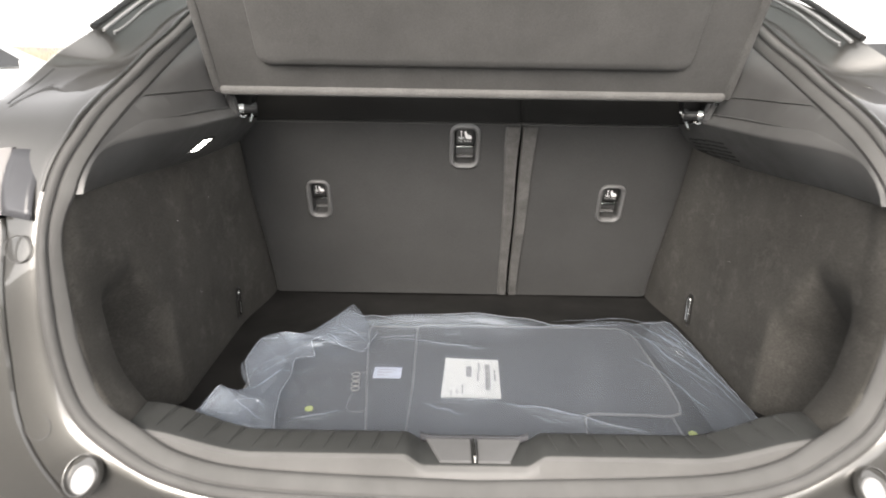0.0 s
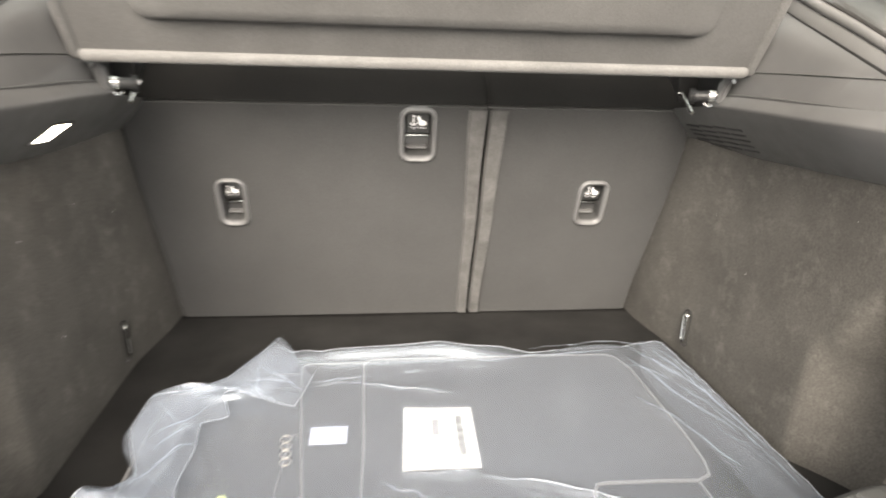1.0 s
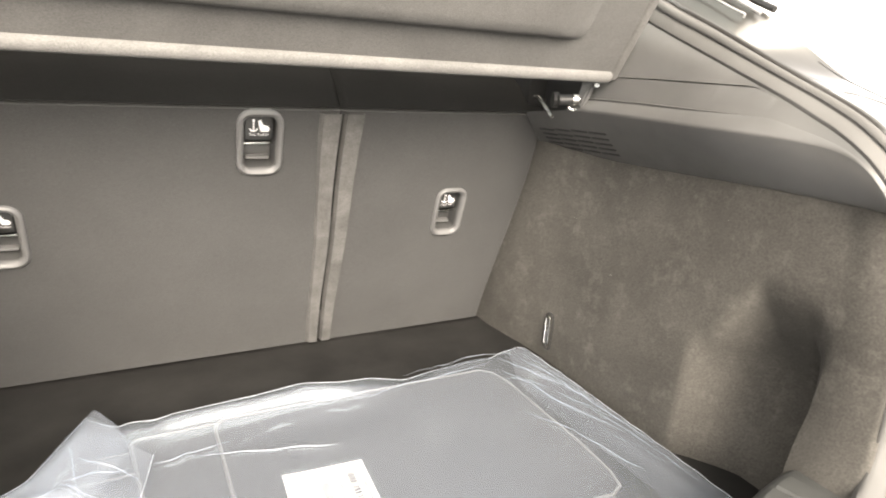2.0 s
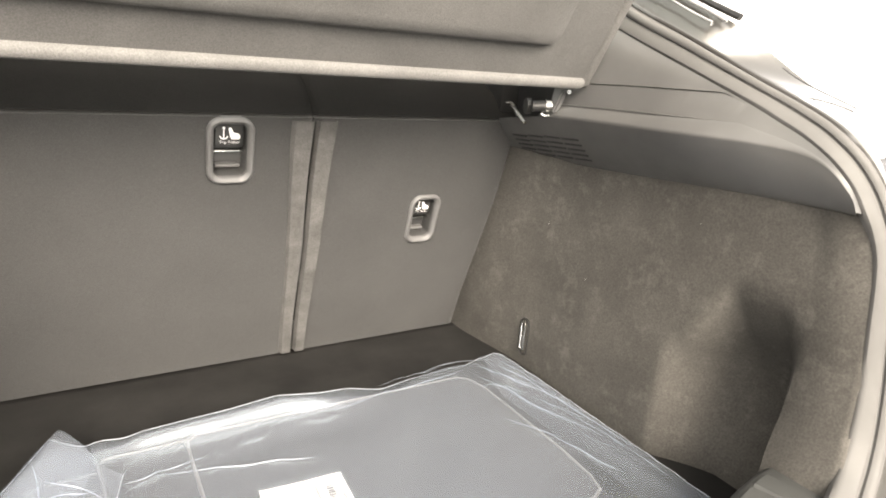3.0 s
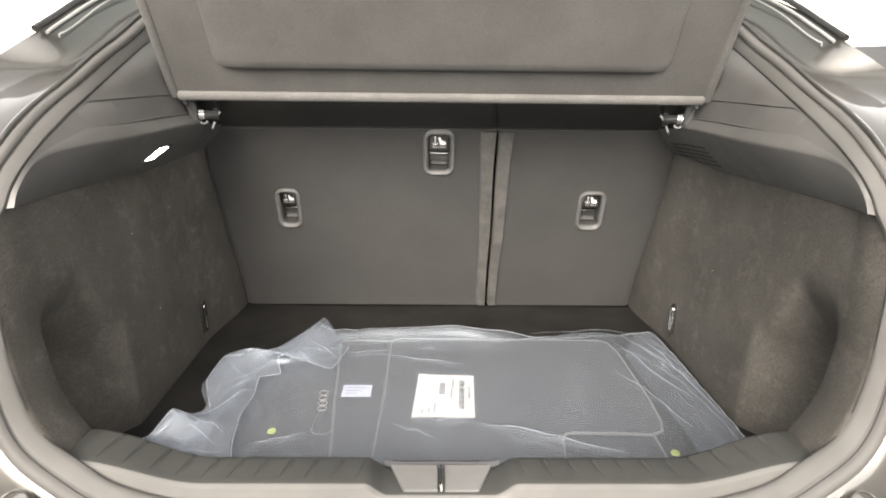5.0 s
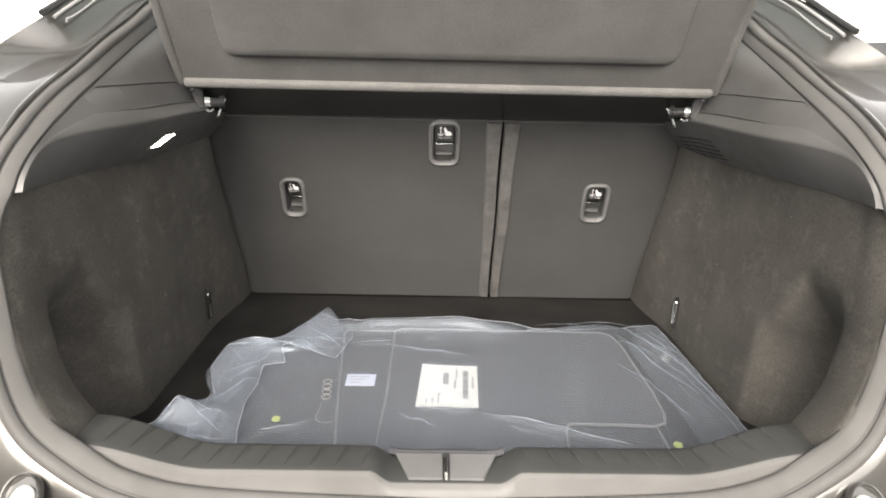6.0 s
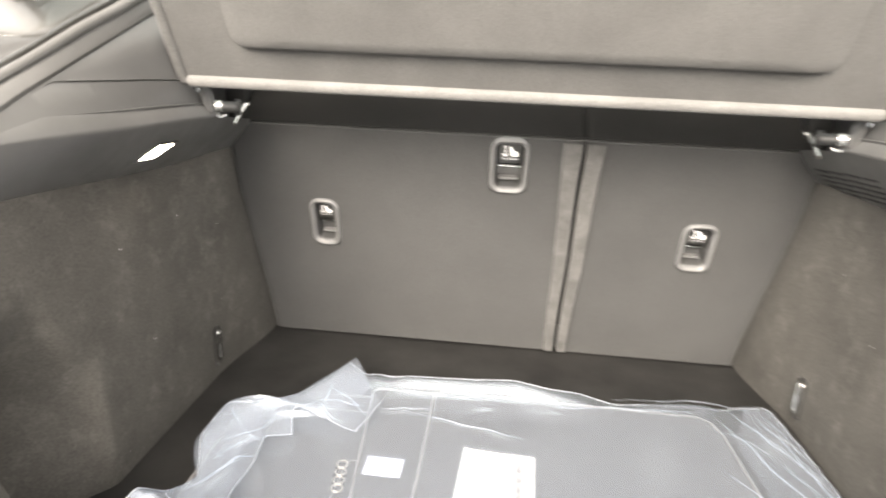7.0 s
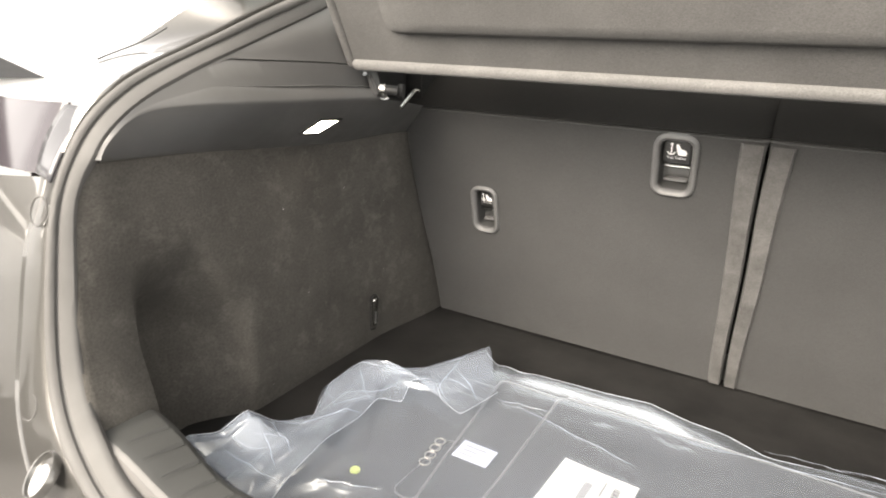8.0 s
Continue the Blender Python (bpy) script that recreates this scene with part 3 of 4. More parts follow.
for side in (-1, 1):
    b = bmesh.new()
    box(b, (side * 0.473 - 0.008, 0.010, -0.016), (side * 0.473 + 0.008, SHELF_L, 0.009), 0.006, 3)
    shelf_part(b, "side_edge", SHELF_SIDE_LIT, "felt side edge, painted paler for the light from the side")
    ear = [(side * .474, 1.236, 1.192), (side * .470, 1.256, 1.190), (side * .464, 1.260, 1.157), (side * .466, 1.246, 1.155)]
    b = bmesh.new()
    f = b.faces.new([b.verts.new(p) for p in ear])
    r = bmesh.ops.extrude_face_region(b, geom=[f])
    bmesh.ops.translate(b, verts=[q for q in r["geom"] if isinstance(q, bmesh.types.BMVert)], vec=(-side * 0.012, 0, 0))
    bmesh.ops.bevel(b, geom=b.edges[:], offset=0.003, segments=2, affect="EDGES")
    part("hinge_bracket", b, BRACKET, shelf, "translucent milky plastic hinge bracket")
    part("hinge_pin", tube([(side * 0.458, 1.255, 1.166), (side * 0.440, 1.262, 1.165), (side * 0.428, 1.268, 1.164)], 0.0085, 14), BLACK, shelf, "black hinge pin")
    part("pin_collar", tube([(side * 0.4545, 1.256, 1.166), (side * 0.446, 1.259, 1.166)], 0.0098, 14), CHROME, shelf, "bright pin collar")
    part("hinge_cap", tube([(side * 0.436, 1.282, 1.163), (side * 0.428, 1.285, 1.163)], 0.0125, 16), BLACK, shelf, "black hinge cap")
    part("hinge_clip", tube([(side * 0.452, 1.252, 1.152), (side * 0.447, 1.256, 1.150), (side * 0.441, 1.260, 1.153)], 0.0022, 8), CHROME, shelf, "bright spring clip")
    part("hinge_rivet", tube([(side * 0.472, 1.232, 1.193), (side * 0.466, 1.228, 1.190)], 0.0038, 10), CHROME, shelf, "bright rivet")
    part("hinge_hook", tube([(side * 0.455, 1.372, 1.160), (side * 0.455, 1.360, 1.161), (side * 0.454, 1.338, 1.147), (side * 0.453, 1.314, 1.133)], 0.0035, 8), CHROME, shelf, "bright hook")

# ---- sill trim across the bottom of the opening ----
sill = thing("sill_trim", "dark ribbed plastic load sill trim with a latch notch", "sill trim", at=(0, 0.76, 0.70))


def sill_top(x):
    a = abs(x)
    return 0.763 + 0.029 * smooth01(a, 0.30, 0.47)


def sill_back(x):
    return 0.788 + 0.020 * smooth01(abs(x), 0.30, 0.47)


def sill_front(x):
    return 0.726 + 0.008 * smooth01(abs(x), 0.30, 0.47)


def notch(x):
    """How far the top is cut down for the latch."""
    return 1 - smooth01(abs(x + 0.002), 0.068, 0.098)


rows = []
for x in np.linspace(-0.472, 0.472, 150):
    f, bk, top = sill_front(x), sill_back(x), sill_top(x)
    k = notch(x)
    zt = top * (1 - k) + 0.746 * k
    rows.append([(x, bk + 0.012, FLOOR_Z), (x, bk + 0.008, zt - 0.02), (x, bk, zt - 0.004), (x, bk - 0.006, zt - 0.001),
                 (x, f + 0.012, zt), (x, f + 0.005, zt - 0.002)])
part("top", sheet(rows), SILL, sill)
rows = []
for x in np.linspace(-0.472, 0.472, 150):
    f, top = sill_front(x), sill_top(x)
    zt = top * (1 - notch(x)) + 0.746 * notch(x)
    rows.append([(x, f + 0.006, zt - 0.0015), (x, f, zt - 0.005), (x, f - 0.004, top - 0.025), (x, f - 0.008, top - 0.036), (x, f + 0.02, top - 0.06)])
part("front_face", sheet(rows), SILL_FACE_LIT, sill, "front face, painted paler for the sky light it faces")
for side in (-1, 1):
    e = [(0.472, .733, .786), (0.472, .80, .786), (.468, .805, .70), (.468, .735, .72)]
    b = bmesh.new()
    b.faces.new([b.verts.new((side * x, y, z)) for x, y, z in e])
    part("end_face", b, SILL, sill, "", False)
    # ribbed treads
    for i in range(11):
        x0 = side * (0.108 + 0.0325 * i)
        x1 = x0 + side * 0.0308
        rib = []
        for x in (x0, x0 + side * 0.0015, x0 + side * 0.003, (x0 + x1) / 2, x1 - side * 0.003, x1 - side * 0.0015, x1):
            d = min(abs(x - x0), abs(x1 - x))
            lift = -0.0015 + 0.0045 * smooth01(d, 0, 0.004)
            sk = -0.008 * side
            rib.append([(x + sk * j, sill_front(x) + 0.014 + (sill_back(x) - sill_front(x) - 0.024) * j, sill_top(x) - 0.001 + lift * math.sin(math.pi * min(1, 0.08 + 0.84 * j)) ** 0.3) for j in np.linspace(0, 1, 6)])
        part("rib", sheet(rib), SILL, sill)
for side in (-1, 1):
    plate = [(0.0045, 0.735), (0.048, 0.735), (0.068, 0.786), (0.0045, 0.786)]
    b = bmesh.new()
    f = b.faces.new([b.verts.new((side * x - 0.002, y, 0.7455)) for x, y in plate])
    r = bmesh.ops.extrude_face_region(b, geom=[f])
    bmesh.ops.translate(b, verts=[q for q in r["geom"] if isinstance(q, bmesh.types.BMVert)], vec=(0, 0, 0.004))
    bmesh.ops.bevel(b, geom=b.edges[:], offset=0.001, segments=2, affect="EDGES")
    part("notch_cover", b, COVER, sill, "pale grey latch cover")
part("striker", tube([(-0.002, 0.735, 0.748), (-0.002, 0.737, 0.755), (-0.002, 0.765, 0.755), (-0.002, 0.781, 0.752)], 0.0024, 8), CHROME, sill, "thin bright latch striker")
lip = spline([(-0.078, 0.787, 0.757), (-0.062, 0.790, 0.7495), (0.0, 0.792, 0.7480), (0.060, 0.790, 0.7495), (0.076, 0.787, 0.757)], 24)
part("notch_rear_lip", sheet([[(x, y - 0.004, z - 0.006), (x, y - 0.003, z), (x, y, z + 0.0015), (x, y + 0.005, z), (x, y + 0.007, z - 0.02)] for x, y, z in lip]), SURROUND, sill, "dark glossy rear lip")

# ---- weatherstrip round the opening ----
seal_thing = thing("weatherstrip", "grey rubber weatherstrip round the hatch opening", "seal", at=(0, 0.70, 0.70))
PROFILE = [(-0.06, -0.006), (0.0, 0.002), (0.05, 0.0048), (0.14, 0.0062), (0.25, 0.0062), (0.33, 0.0045), (0.36, 0.0012), (0.40, 0.0010), (0.43, 0.0026), (0.50, 0.0034), (0.66, 0.0040), (0.82, 0.0042), (0.93, 0.0036), (1.0, 0.0010), (1.03, -0.006)]
for side in (-1, 1):
    rows = []
    for i, (o, q) in enumerate(zip(SEAL_OUT, SEAL_IN)):
        d = SEAL_OUT[min(i + 1, 159)] - SEAL_OUT[max(i - 1, 0)]
        nrm = np.cross(d, q - o)
        nrm /= np.linalg.norm(nrm)
        if nrm @ (np.array((0, 0.1, 1.3)) - o) < 0:
            nrm = -nrm
        rows.append([((o + (q - o) * a + nrm * h) * (side, 1, 1)) for a, h in PROFILE])
    part("rubber_profile", sheet(rows), RUBBER, seal_thing)

# ---- car body round the opening ----
car = thing("car", "grey metallic hatchback seen from behind with its boot open", "car", at=(0, 0.9, 0.0))
GUTTER = along([(0, .684, .640), (.30, .684, .648), (.44, .686, .672), (.53, .692, .720), (.585, .712, .800), (.603, .738, .894), (.610, .762, .985), (.614, .795, 1.062),
                 (.660, .845, 1.158), (.682, .890, 1.190), (.680, .980, 1.225), (.658, 1.04, 1.268), (.615, 1.085, 1.308), (.597, 1.22, 1.367), (.560, 1.44, 1.430), (.50, 1.71, 1.500)], 160)
LOWER = along([g for g in GUTTER if g[2] < 1.075], 60)
BUMPER = spline([(0, .62, .42), (.30, .625, .42), (.55, .65, .42), (.74, .66, .50), (.80, .70, .65), (.84, .74, .80), (.86, .78, .92), (.865, .81, 1.04)], 60)
for side in (-1, 1):
    rows = []
    for i, (o, q, g) in enumerate(zip(SEAL_OUT, SEAL_IN, GUTTER)):
        d = o - q
        d /= np.linalg.norm(d)
        low = 0.026 * smooth01(g[2], 1.18, 1.29)
        pts = [o - d * 0.02 + (0, 0.015, -0.004), o + d * 0.002 + (0, 0.008, -0.004)]
        for k in (0.12, 0.3, 0.5, 0.7, 0.88):
            c = o * (1 - k) + g * k
            pts.append(c + np.array((0, 0.5, -1.0)) * low * math.sin(math.pi * k) + (0, 0.006 * (1 - k) ** 3, 0))
        pts += [g, g + (0.006, 0.006, -0.001) if g[2] > 1.20 else g + (0.001, 0.012, 0)]
        rows.append([p * (side, 1, 1) for p in pts])
    gutter = part("gutter_panel", sheet(rows), PAINT, car)
    # quarter panel outside the ridge
    rows = []
    for g in [g for g in GUTTER if g[2] > 1.185] + [np.array((.50, 1.9, 1.505)), np.array((.50, 2.5, 1.48))]:
        y = g[1]
        rows.append([np.array(p) * (side, 1, 1) for p in (g + (0.004, 0.004, -0.001), (g[0] + .04, y + .03, g[2] - 0.03), (g[0] + 0.6 * (.84 - g[0]), y + .06, g[2] - 0.14 * (g[2] - .9) - .02),
                                                         (.865, max(y, .82) + .02, 1.06), (.885, max(y, .82) + .03, .75), (.86, max(y, .82) + .03, .40), (.84, max(y, .82) + .03, .28))])
    part("quarter_panel", sheet(rows), PAINT, car)
    # bumper skin
    rows = []
    for i in range(60):
        g, e = LOWER[i], BUMPER[i]
        w = (e - g) / np.linalg.norm(e - g)
        a, k = g + w * 0.004, 0.14
        rows.append([p * (side, 1, 1) for p in (a + (0, .03, 0), a + (0, 0.002, 0), a + w * 0.003 + (0, -0.002, 0), a + w * 0.010 + (0, -0.003, 0), a * 0.65 + e * 0.35 + (0, -.012, 0), a * 0.3 + e * 0.7 + (0, -.02, 0), e, e + (0, 0.02, -0.16))])
    part("bumper", sheet(rows), PAINT, car)
    # tail lamp: inner housing and dark lens
    rows = []
    for k in np.linspace(0, 1, 8):
        lo = np.array((.571, .782, 1.066)) * (1 - k) + np.array((.568, .843, 1.146)) * k
        hi = np.array((.611, .789, 1.071)) * (1 - k) + np.array((.612, .834, 1.148)) * k
        bow = np.array((0.004, -0.004, 0)) * math.sin(math.pi * k)
        rows.append([(lo + (hi - lo) * j + bow + (0, -0.004, 0)) * (side, 1, 1) for j in (0, 0.25, 0.5, 0.75, 1)])
    lamp = thicken(part("tail_lamp", sheet(rows), SURROUND, car, "dark tail lamp surround"), 0.003, 0)
    rows = []
    for k in np.linspace(0, 1, 8):
        inner = np.array((.614, .790, 1.070)) * (1 - k) + np.array((.613, .834, 1.150)) * k
        row = [inner + (0, 0.02, 0), inner]
        for j in np.linspace(0.05, 1, 8):
            row.append(np.array((inner[0] + 0.24 * j, inner[1] - 0.006 + 0.02 * j * j, inner[2] - 0.006 * j)))
        rows.append([p * (side, 1, 1) for p in row])
    part("lens", sheet(rows), LENS_DARK, lamp, "dark glossy lens")
    for cx, cy, cz, r in ((.589, .7705, 1.031, .0165), (.5715, .7165, .806, .0165)):
        ring = [(side * cx + r * math.cos(t), cy - 0.001 + 0.32 * r * math.sin(t), cz + r * math.sin(t)) for t in np.linspace(0, 2 * math.pi, 30)]
        part("plug_rim", tube(ring, 0.0012, 6), RUBBER, car, "round body plug rim")
    # rubber bump stop: a round rim, a hollow and a pale pad low in it
    ax = Vector((side * 0.25, -0.72, 0.65)).normalized()
    ux = ax.cross(Vector((0, 0, 1))).normalized()
    uy = ux.cross(ax) if ux.cross(ax).z > 0 else ax.cross(ux)
    at = Vector((side * .508, .690, .752))

    def disc(r, d, sx=0.0, sy=0.0):
        return [at + ax * d + ux * (r * math.cos(t) + sx) + uy * (r * math.sin(t) + sy) for t in np.linspace(0, 2 * math.pi, 28, endpoint=False)]
    stop = part("bump_stop", sheet([disc(.0275, -.004), disc(.0275, .003), disc(.0262, .0055), disc(.0245, .005), disc(.0235, .001), disc(.0225, 0.0), disc(.001, 0.0)], True), PAINT, car, "round hollow in the painted sill for a bump stop")
    sx = .005 * (1 if ux.x * side < 0 else -1)
    part("stop_core", sheet([disc(.0180, .0005, sx, -.004), disc(.0180, .0025, sx, -.004), disc(.0165, .0038, sx, -.004), disc(.0005, .0042, sx, -.004)], True), MILKY, stop, "pale pad")
    # the roof trim's end, sealer beads up the pillar, the flange beside the seal and the lamp panel's joint
    for name, pts, r, mat, note in (("seam_bead", [(.588, 1.094, 1.303), (.584, 1.12, 1.314), (.574, 1.22, 1.36), (.545, 1.40, 1.425)], 0.0013, SEALER, "thin pale sealer bead"),
                                    ("bead_hook", [(.588, 1.094, 1.303), (.592, 1.091, 1.301), (.5935, 1.092, 1.296)], 0.0013, SEALER, "hooked end of the bead"),
                                    ("seam_bead", [(.600, 1.072, 1.302), (.596, 1.10, 1.316), (.583, 1.22, 1.367), (.554, 1.40, 1.428)], 0.0026, SEALER, "pale sealer bead"),
                                    ("roof_trim", [(.609, 1.058, 1.307), (.606, 1.10, 1.324), (.592, 1.22, 1.376), (.562, 1.40, 1.434)], 0.0052, BLACK, "black roof trim strip")):
        part(name, tube([np.array(p) * (side, 1, 1) for p in spline(pts, 14)], r, 8), mat, gutter, note)
    lip = [(o + (g - o) / np.linalg.norm(g - o) * 0.007 + (0, 0, 0.002)) * (side, 1, 1) for o, g in zip(SEAL_OUT, GUTTER) if 1.10 < o[2] < 1.42]
    part("flange_lip", tube(lip, 0.0034, 8), PAINT, gutter, "bright folded flange edge")
    joint = [(o * 0.16 + g * 0.84 + (0, -0.001, 0.0015)) * (side, 1, 1) for o, g in zip(SEAL_OUT, GUTTER) if 0.90 < g[1] < 1.01 and g[2] > 1.15]
    part("panel_joint", tube(joint, 0.0011, 6), POCKET, gutter, "dark panel joint")
    # inner side of the cabin, unlit
    b = bmesh.new()
    box(b, (side * 0.56 - 0.01, 1.40, 0.60), (side * 0.56 + 0.01, 2.5, 1.40))
    part("cabin_side", b, BLACK, car)
rows = [[(x, y, z - 0.05 * (abs(x) / 0.6) ** 2 + 0.03) for x in np.linspace(-0.505, 0.505, 20)] for y, z in ((1.70, 1.50), (1.85, 1.515), (2.1, 1.52), (2.5, 1.49))]
thicken(part("roof", sheet(rows), PAINT, car), 0.03, -1)
part("bulkhead", box(bmesh.new(), (-0.84, 2.48, 0.28), (0.84, 2.5, 1.42)), BLACK, car)
part("underbody", box(bmesh.new(), (-0.80, 0.72, 0.30), (0.80, 2.48, 0.36), 0.02), BLACK, car)


def gate_rows(k0, k1, x0, x1):
    rows = []
    for k in np.linspace(k0, k1, 12):
        y, z = 1.68 - 1.06 * k, 1.53 + 0.90 * k - 0.10 * k * k
        w = 0.56 + 0.05 * math.sin(math.pi * k)
        rows.append([(x * w, y, z - 0.03 * x * x) for x in np.linspace(x0, x1, 12)])
    return rows


gate = thicken(part("tailgate", sheet(gate_rows(0.84, 1.0, -1, 1)), PAINT, car, "raised tailgate"), 0.05, 1)
thicken(part("gate_header", sheet(gate_rows(0.0, 0.05, -1, 1)), PAINT, gate), 0.04, 1)
for side in (-1, 1):
    thicken(part("gate_pillar", sheet(gate_rows(0.05, 0.84, side, side * 0.90)), PAINT, gate), 0.04, 1)
pane = thicken(part("rear_window", sheet(gate_rows(0.05, 0.84, -0.90, 0.90)), GLASS_CLEAR, gate, "clear rear window"), 0.004, 1)
pane.visible_shadow = False
for side in (-1, 1):
    wheel = part("wheel", tube([(side * 0.70, 1.75, 0.31), (side * 0.86, 1.75, 0.31)], 0.19, 28), CHROME, car, "alloy wheel")
    b = bmesh.new()
    rings = []
    for r, x in ((.19, .69), (.27, .685), (.31, .70), (.315, .77), (.31, .85), (.27, .868), (.19, .865)):
        rings.append([(side * x, 1.75 + r * math.cos(t), 0.312 + r * math.sin(t)) for t in np.linspace(0, 2 * math.pi, 40, endpoint=False)])
    part("tyre", sheet(rings, True), BLACK, wheel, "black rubber tyre")

# ---- cargo hooks on the side walls ----
def cargo_hook(side):
    h = thing("cargo_hook", "small bright metal cargo loop in a dark oblong recess", "hook", "cargo hooks", (side * 0.522, 1.33, 0.68))
    x = side * 0.5215
    plate = [(a + 1.332, c + 0.720) for a, c in rounded(0.026, 0.078, 0.0125)]
    rings = [[(x - side * d, (y - 1.332) * g + 1.332, (z - 0.720) * g ** 0.4 + 0.720) for y, z in plate] for g, d in ((1.0, -0.004), (1.0, 0.003), (0.9, 0.004), (0.78, 0.003), (0.75, 0.0005), (0.05, 0.0005))]
    part("base_plate", sheet(rings, True), BLACK, h)
    loop = [(x - side * 0.006, a + 1.332, c + 0.722) for a, c in rounded(0.011, 0.058, 0.0052)]
    part("loop", tube(loop + loop[:1], 0.0019, 8), CHROME, h, "bright metal loop")
    b = box(bmesh.new(), (x - side * 0.005 - 0.0015, 1.328, 0.696), (x - side * 0.005 + 0.0015, 1.336, 0.722), 0.001)
    part("tongue", b, BEZEL, h)


cargo_hook(-1)
cargo_hook(1)

# ---- bits of lint caught on the carpet ----
rng = random.Random(5)
verts, faces = [], []
spots = [(-1, 0.842, 0.939), (-1, 1.148, 0.822), (-1, 1.052, 0.690), (-1, 1.357, 0.806), (1, 1.006, 1.031)] + [(rng.choice((-1, 1)), rng.uniform(0.9, 1.45), rng.uniform(0.70, 1.02)) for _ in range(5)]
for side, y, z in spots:
    x = side * (wall_x(y, z) - 0.0032)
    a, r = rng.uniform(0, 3.1), rng.uniform(0.0005, 0.0012)
    c, d = math.cos(a) * r, math.sin(a) * r
    i = len(verts)
    verts += [(x, y - c, z - d), (x, y + d * 0.4, z - c * 0.4), (x, y + c, z + d), (x, y - d * 0.4, z + c * 0.4), (x - side * 0.0008, y, z)]
    faces += [(i, i + 1, i + 4), (i + 1, i + 2, i + 4), (i + 2, i + 3, i + 4), (i + 3, i, i + 4)]
me = bpy.data.meshes.new("lint")
me.from_pydata(verts, [], faces)
tagged(part("lint", me, PAPER, None, "", False), "tiny pale lint specks on the carpet walls", "lint", kind="stuff")

# ---- stacked floor mats in a polythene bag ----
def mat_thing(outline, z0, z1, label):
    t = thing("floor_mat", label, "floor mat", "stacked floor mats", (outline[0][0], outline[0][1], z0))
    b = bmesh.new()
    f = b.faces.new([b.verts.new((x, y, z0)) for x, y in outline])
    r = bmesh.ops.extrude_face_region(b, geom=[f])
    bmesh.ops.translate(b, verts=[v for v in r["geom"] if isinstance(v, bmesh.types.BMVert)], vec=(0, 0, z1 - z0))
    part("carpet", b, MAT_CARPET, t, "", False)
    loop = [(x, y, z1 - 0.001) for x, y in outline]
    part("binding", tube(loop + loop[:1], 0.0026, 8), MAT_BINDING, t, "grey edge binding")
    return t


def shifted(w, h, r, cx, cy, turn=0):
    c, s_ = math.cos(radians(turn)), math.sin(radians(turn))
    return [(cx + x * c - y * s_, cy + x * s_ + y * c) for x, y in rounded(w, h, r, 6)]


mat_thing(shifted(0.66, 0.44, 0.03, 0.03, 1.07, 0), FLOOR_Z + 0.001, 0.668, "large dark grey carpet floor mat at the bottom of the stack")
low = mat_thing(shifted(0.40, 0.40, 0.035, -0.215, 1.03, 1.5), 0.669, 0.676, "dark grey carpet floor mat with metal rings")
mat_thing([(-0.213, 1.29), (-0.205, 1.30), (0.06, 1.30), (0.06, 0.84), (-0.168, 0.84), (-0.173, 0.906), (-0.190, 1.056)], 0.677, 0.681, "narrow dark grey mat edge under the labelled mat")
right_mat = [(-0.104, 1.285), (-0.102, 1.05), (-0.107, 0.85), (0.187, 0.85), (0.196, 0.934), (0.205, 0.949), (0.22, 0.952), (0.30, 0.950), (0.346, 0.947), (0.366, 0.957), (0.374, 0.985), (0.377, 1.05), (0.372, 1.24), (0.362, 1.28), (0.345, 1.295), (-0.09, 1.300)]
top_mat = mat_thing(right_mat, 0.682, 0.687, "dark grey carpet floor mat with a stepped corner and paper label")
for cx, cy, z, owner in ((-0.281, 0.968, 0.677, low), (0.375, 0.918, 0.672, top_mat)):
    b = bmesh.new()
    bmesh.ops.create_cone(b, cap_ends=True, segments=20, radius1=.0075, radius2=.0065, depth=0.0025, matrix=Matrix.Translation((cx, cy, z + 0.001)))
    part("fixing_dot", b, GREEN, owner, "yellow-green fixing dot")
for k in range(4):
    b = bmesh.new()
    ring = [(-0.215 + 0.002 * k + 0.0078 * math.cos(t), 1.086 - 0.0175 * k + 0.0078 * math.sin(t), 0.6795 + 0.0006 * (k % 2)) for t in np.linspace(0, 2 * math.pi, 18)]
    part("ring", tube(ring, 0.0012, 6), RING_METAL, low, "small metal ring")
heel = tube([(x, y, 0.677) for x, y in shifted(0.034, 0.14, 0.014, -0.196, 1.030, -3)], 0.0012, 6)
part("fixing_outline", heel, MAT_BINDING, low, "stitched fixing outline")

# papers on the mats
label = thing("paper_label", "white printed paper parts label on the bagged mat", "label", at=(0.008, 1.06, 0.69))
LAB = [(-0.050, 0.990), (0.058, 0.990), (0.064, 1.132), (-0.041, 1.140)]


def on_label(u, v, z=0.690):
    a, b_, c, d = (Vector((*p, 0)) for p in LAB)
    q = a.lerp(b_, u).lerp(d.lerp(c, u), v)
    return (q.x, q.y, z)


def bar(u0, u1, v0, v1):
    b = bmesh.new()
    b.faces.new([b.verts.new(on_label(*q, 0.6912)) for q in ((u0, v0), (u1, v0), (u1, v1), (u0, v1))])
    return b


rows = [[Vector(on_label(u, v, 0.6900 + 0.0006 * math.sin(5 * u + 3 * v))) for u in np.linspace(0, 1, 6)] for v in np.linspace(0, 1, 6)]
part("paper", sheet(rows), PAPER, label)
rng = random.Random(4)
v = 0.18
while v < 0.84:
    w = rng.choice((0.008, 0.013, 0.02))
    part("barcode_line", bar(0.745, 0.835, v, v + w), INK, label, "", False)
    v += w + rng.choice((0.009, 0.014))
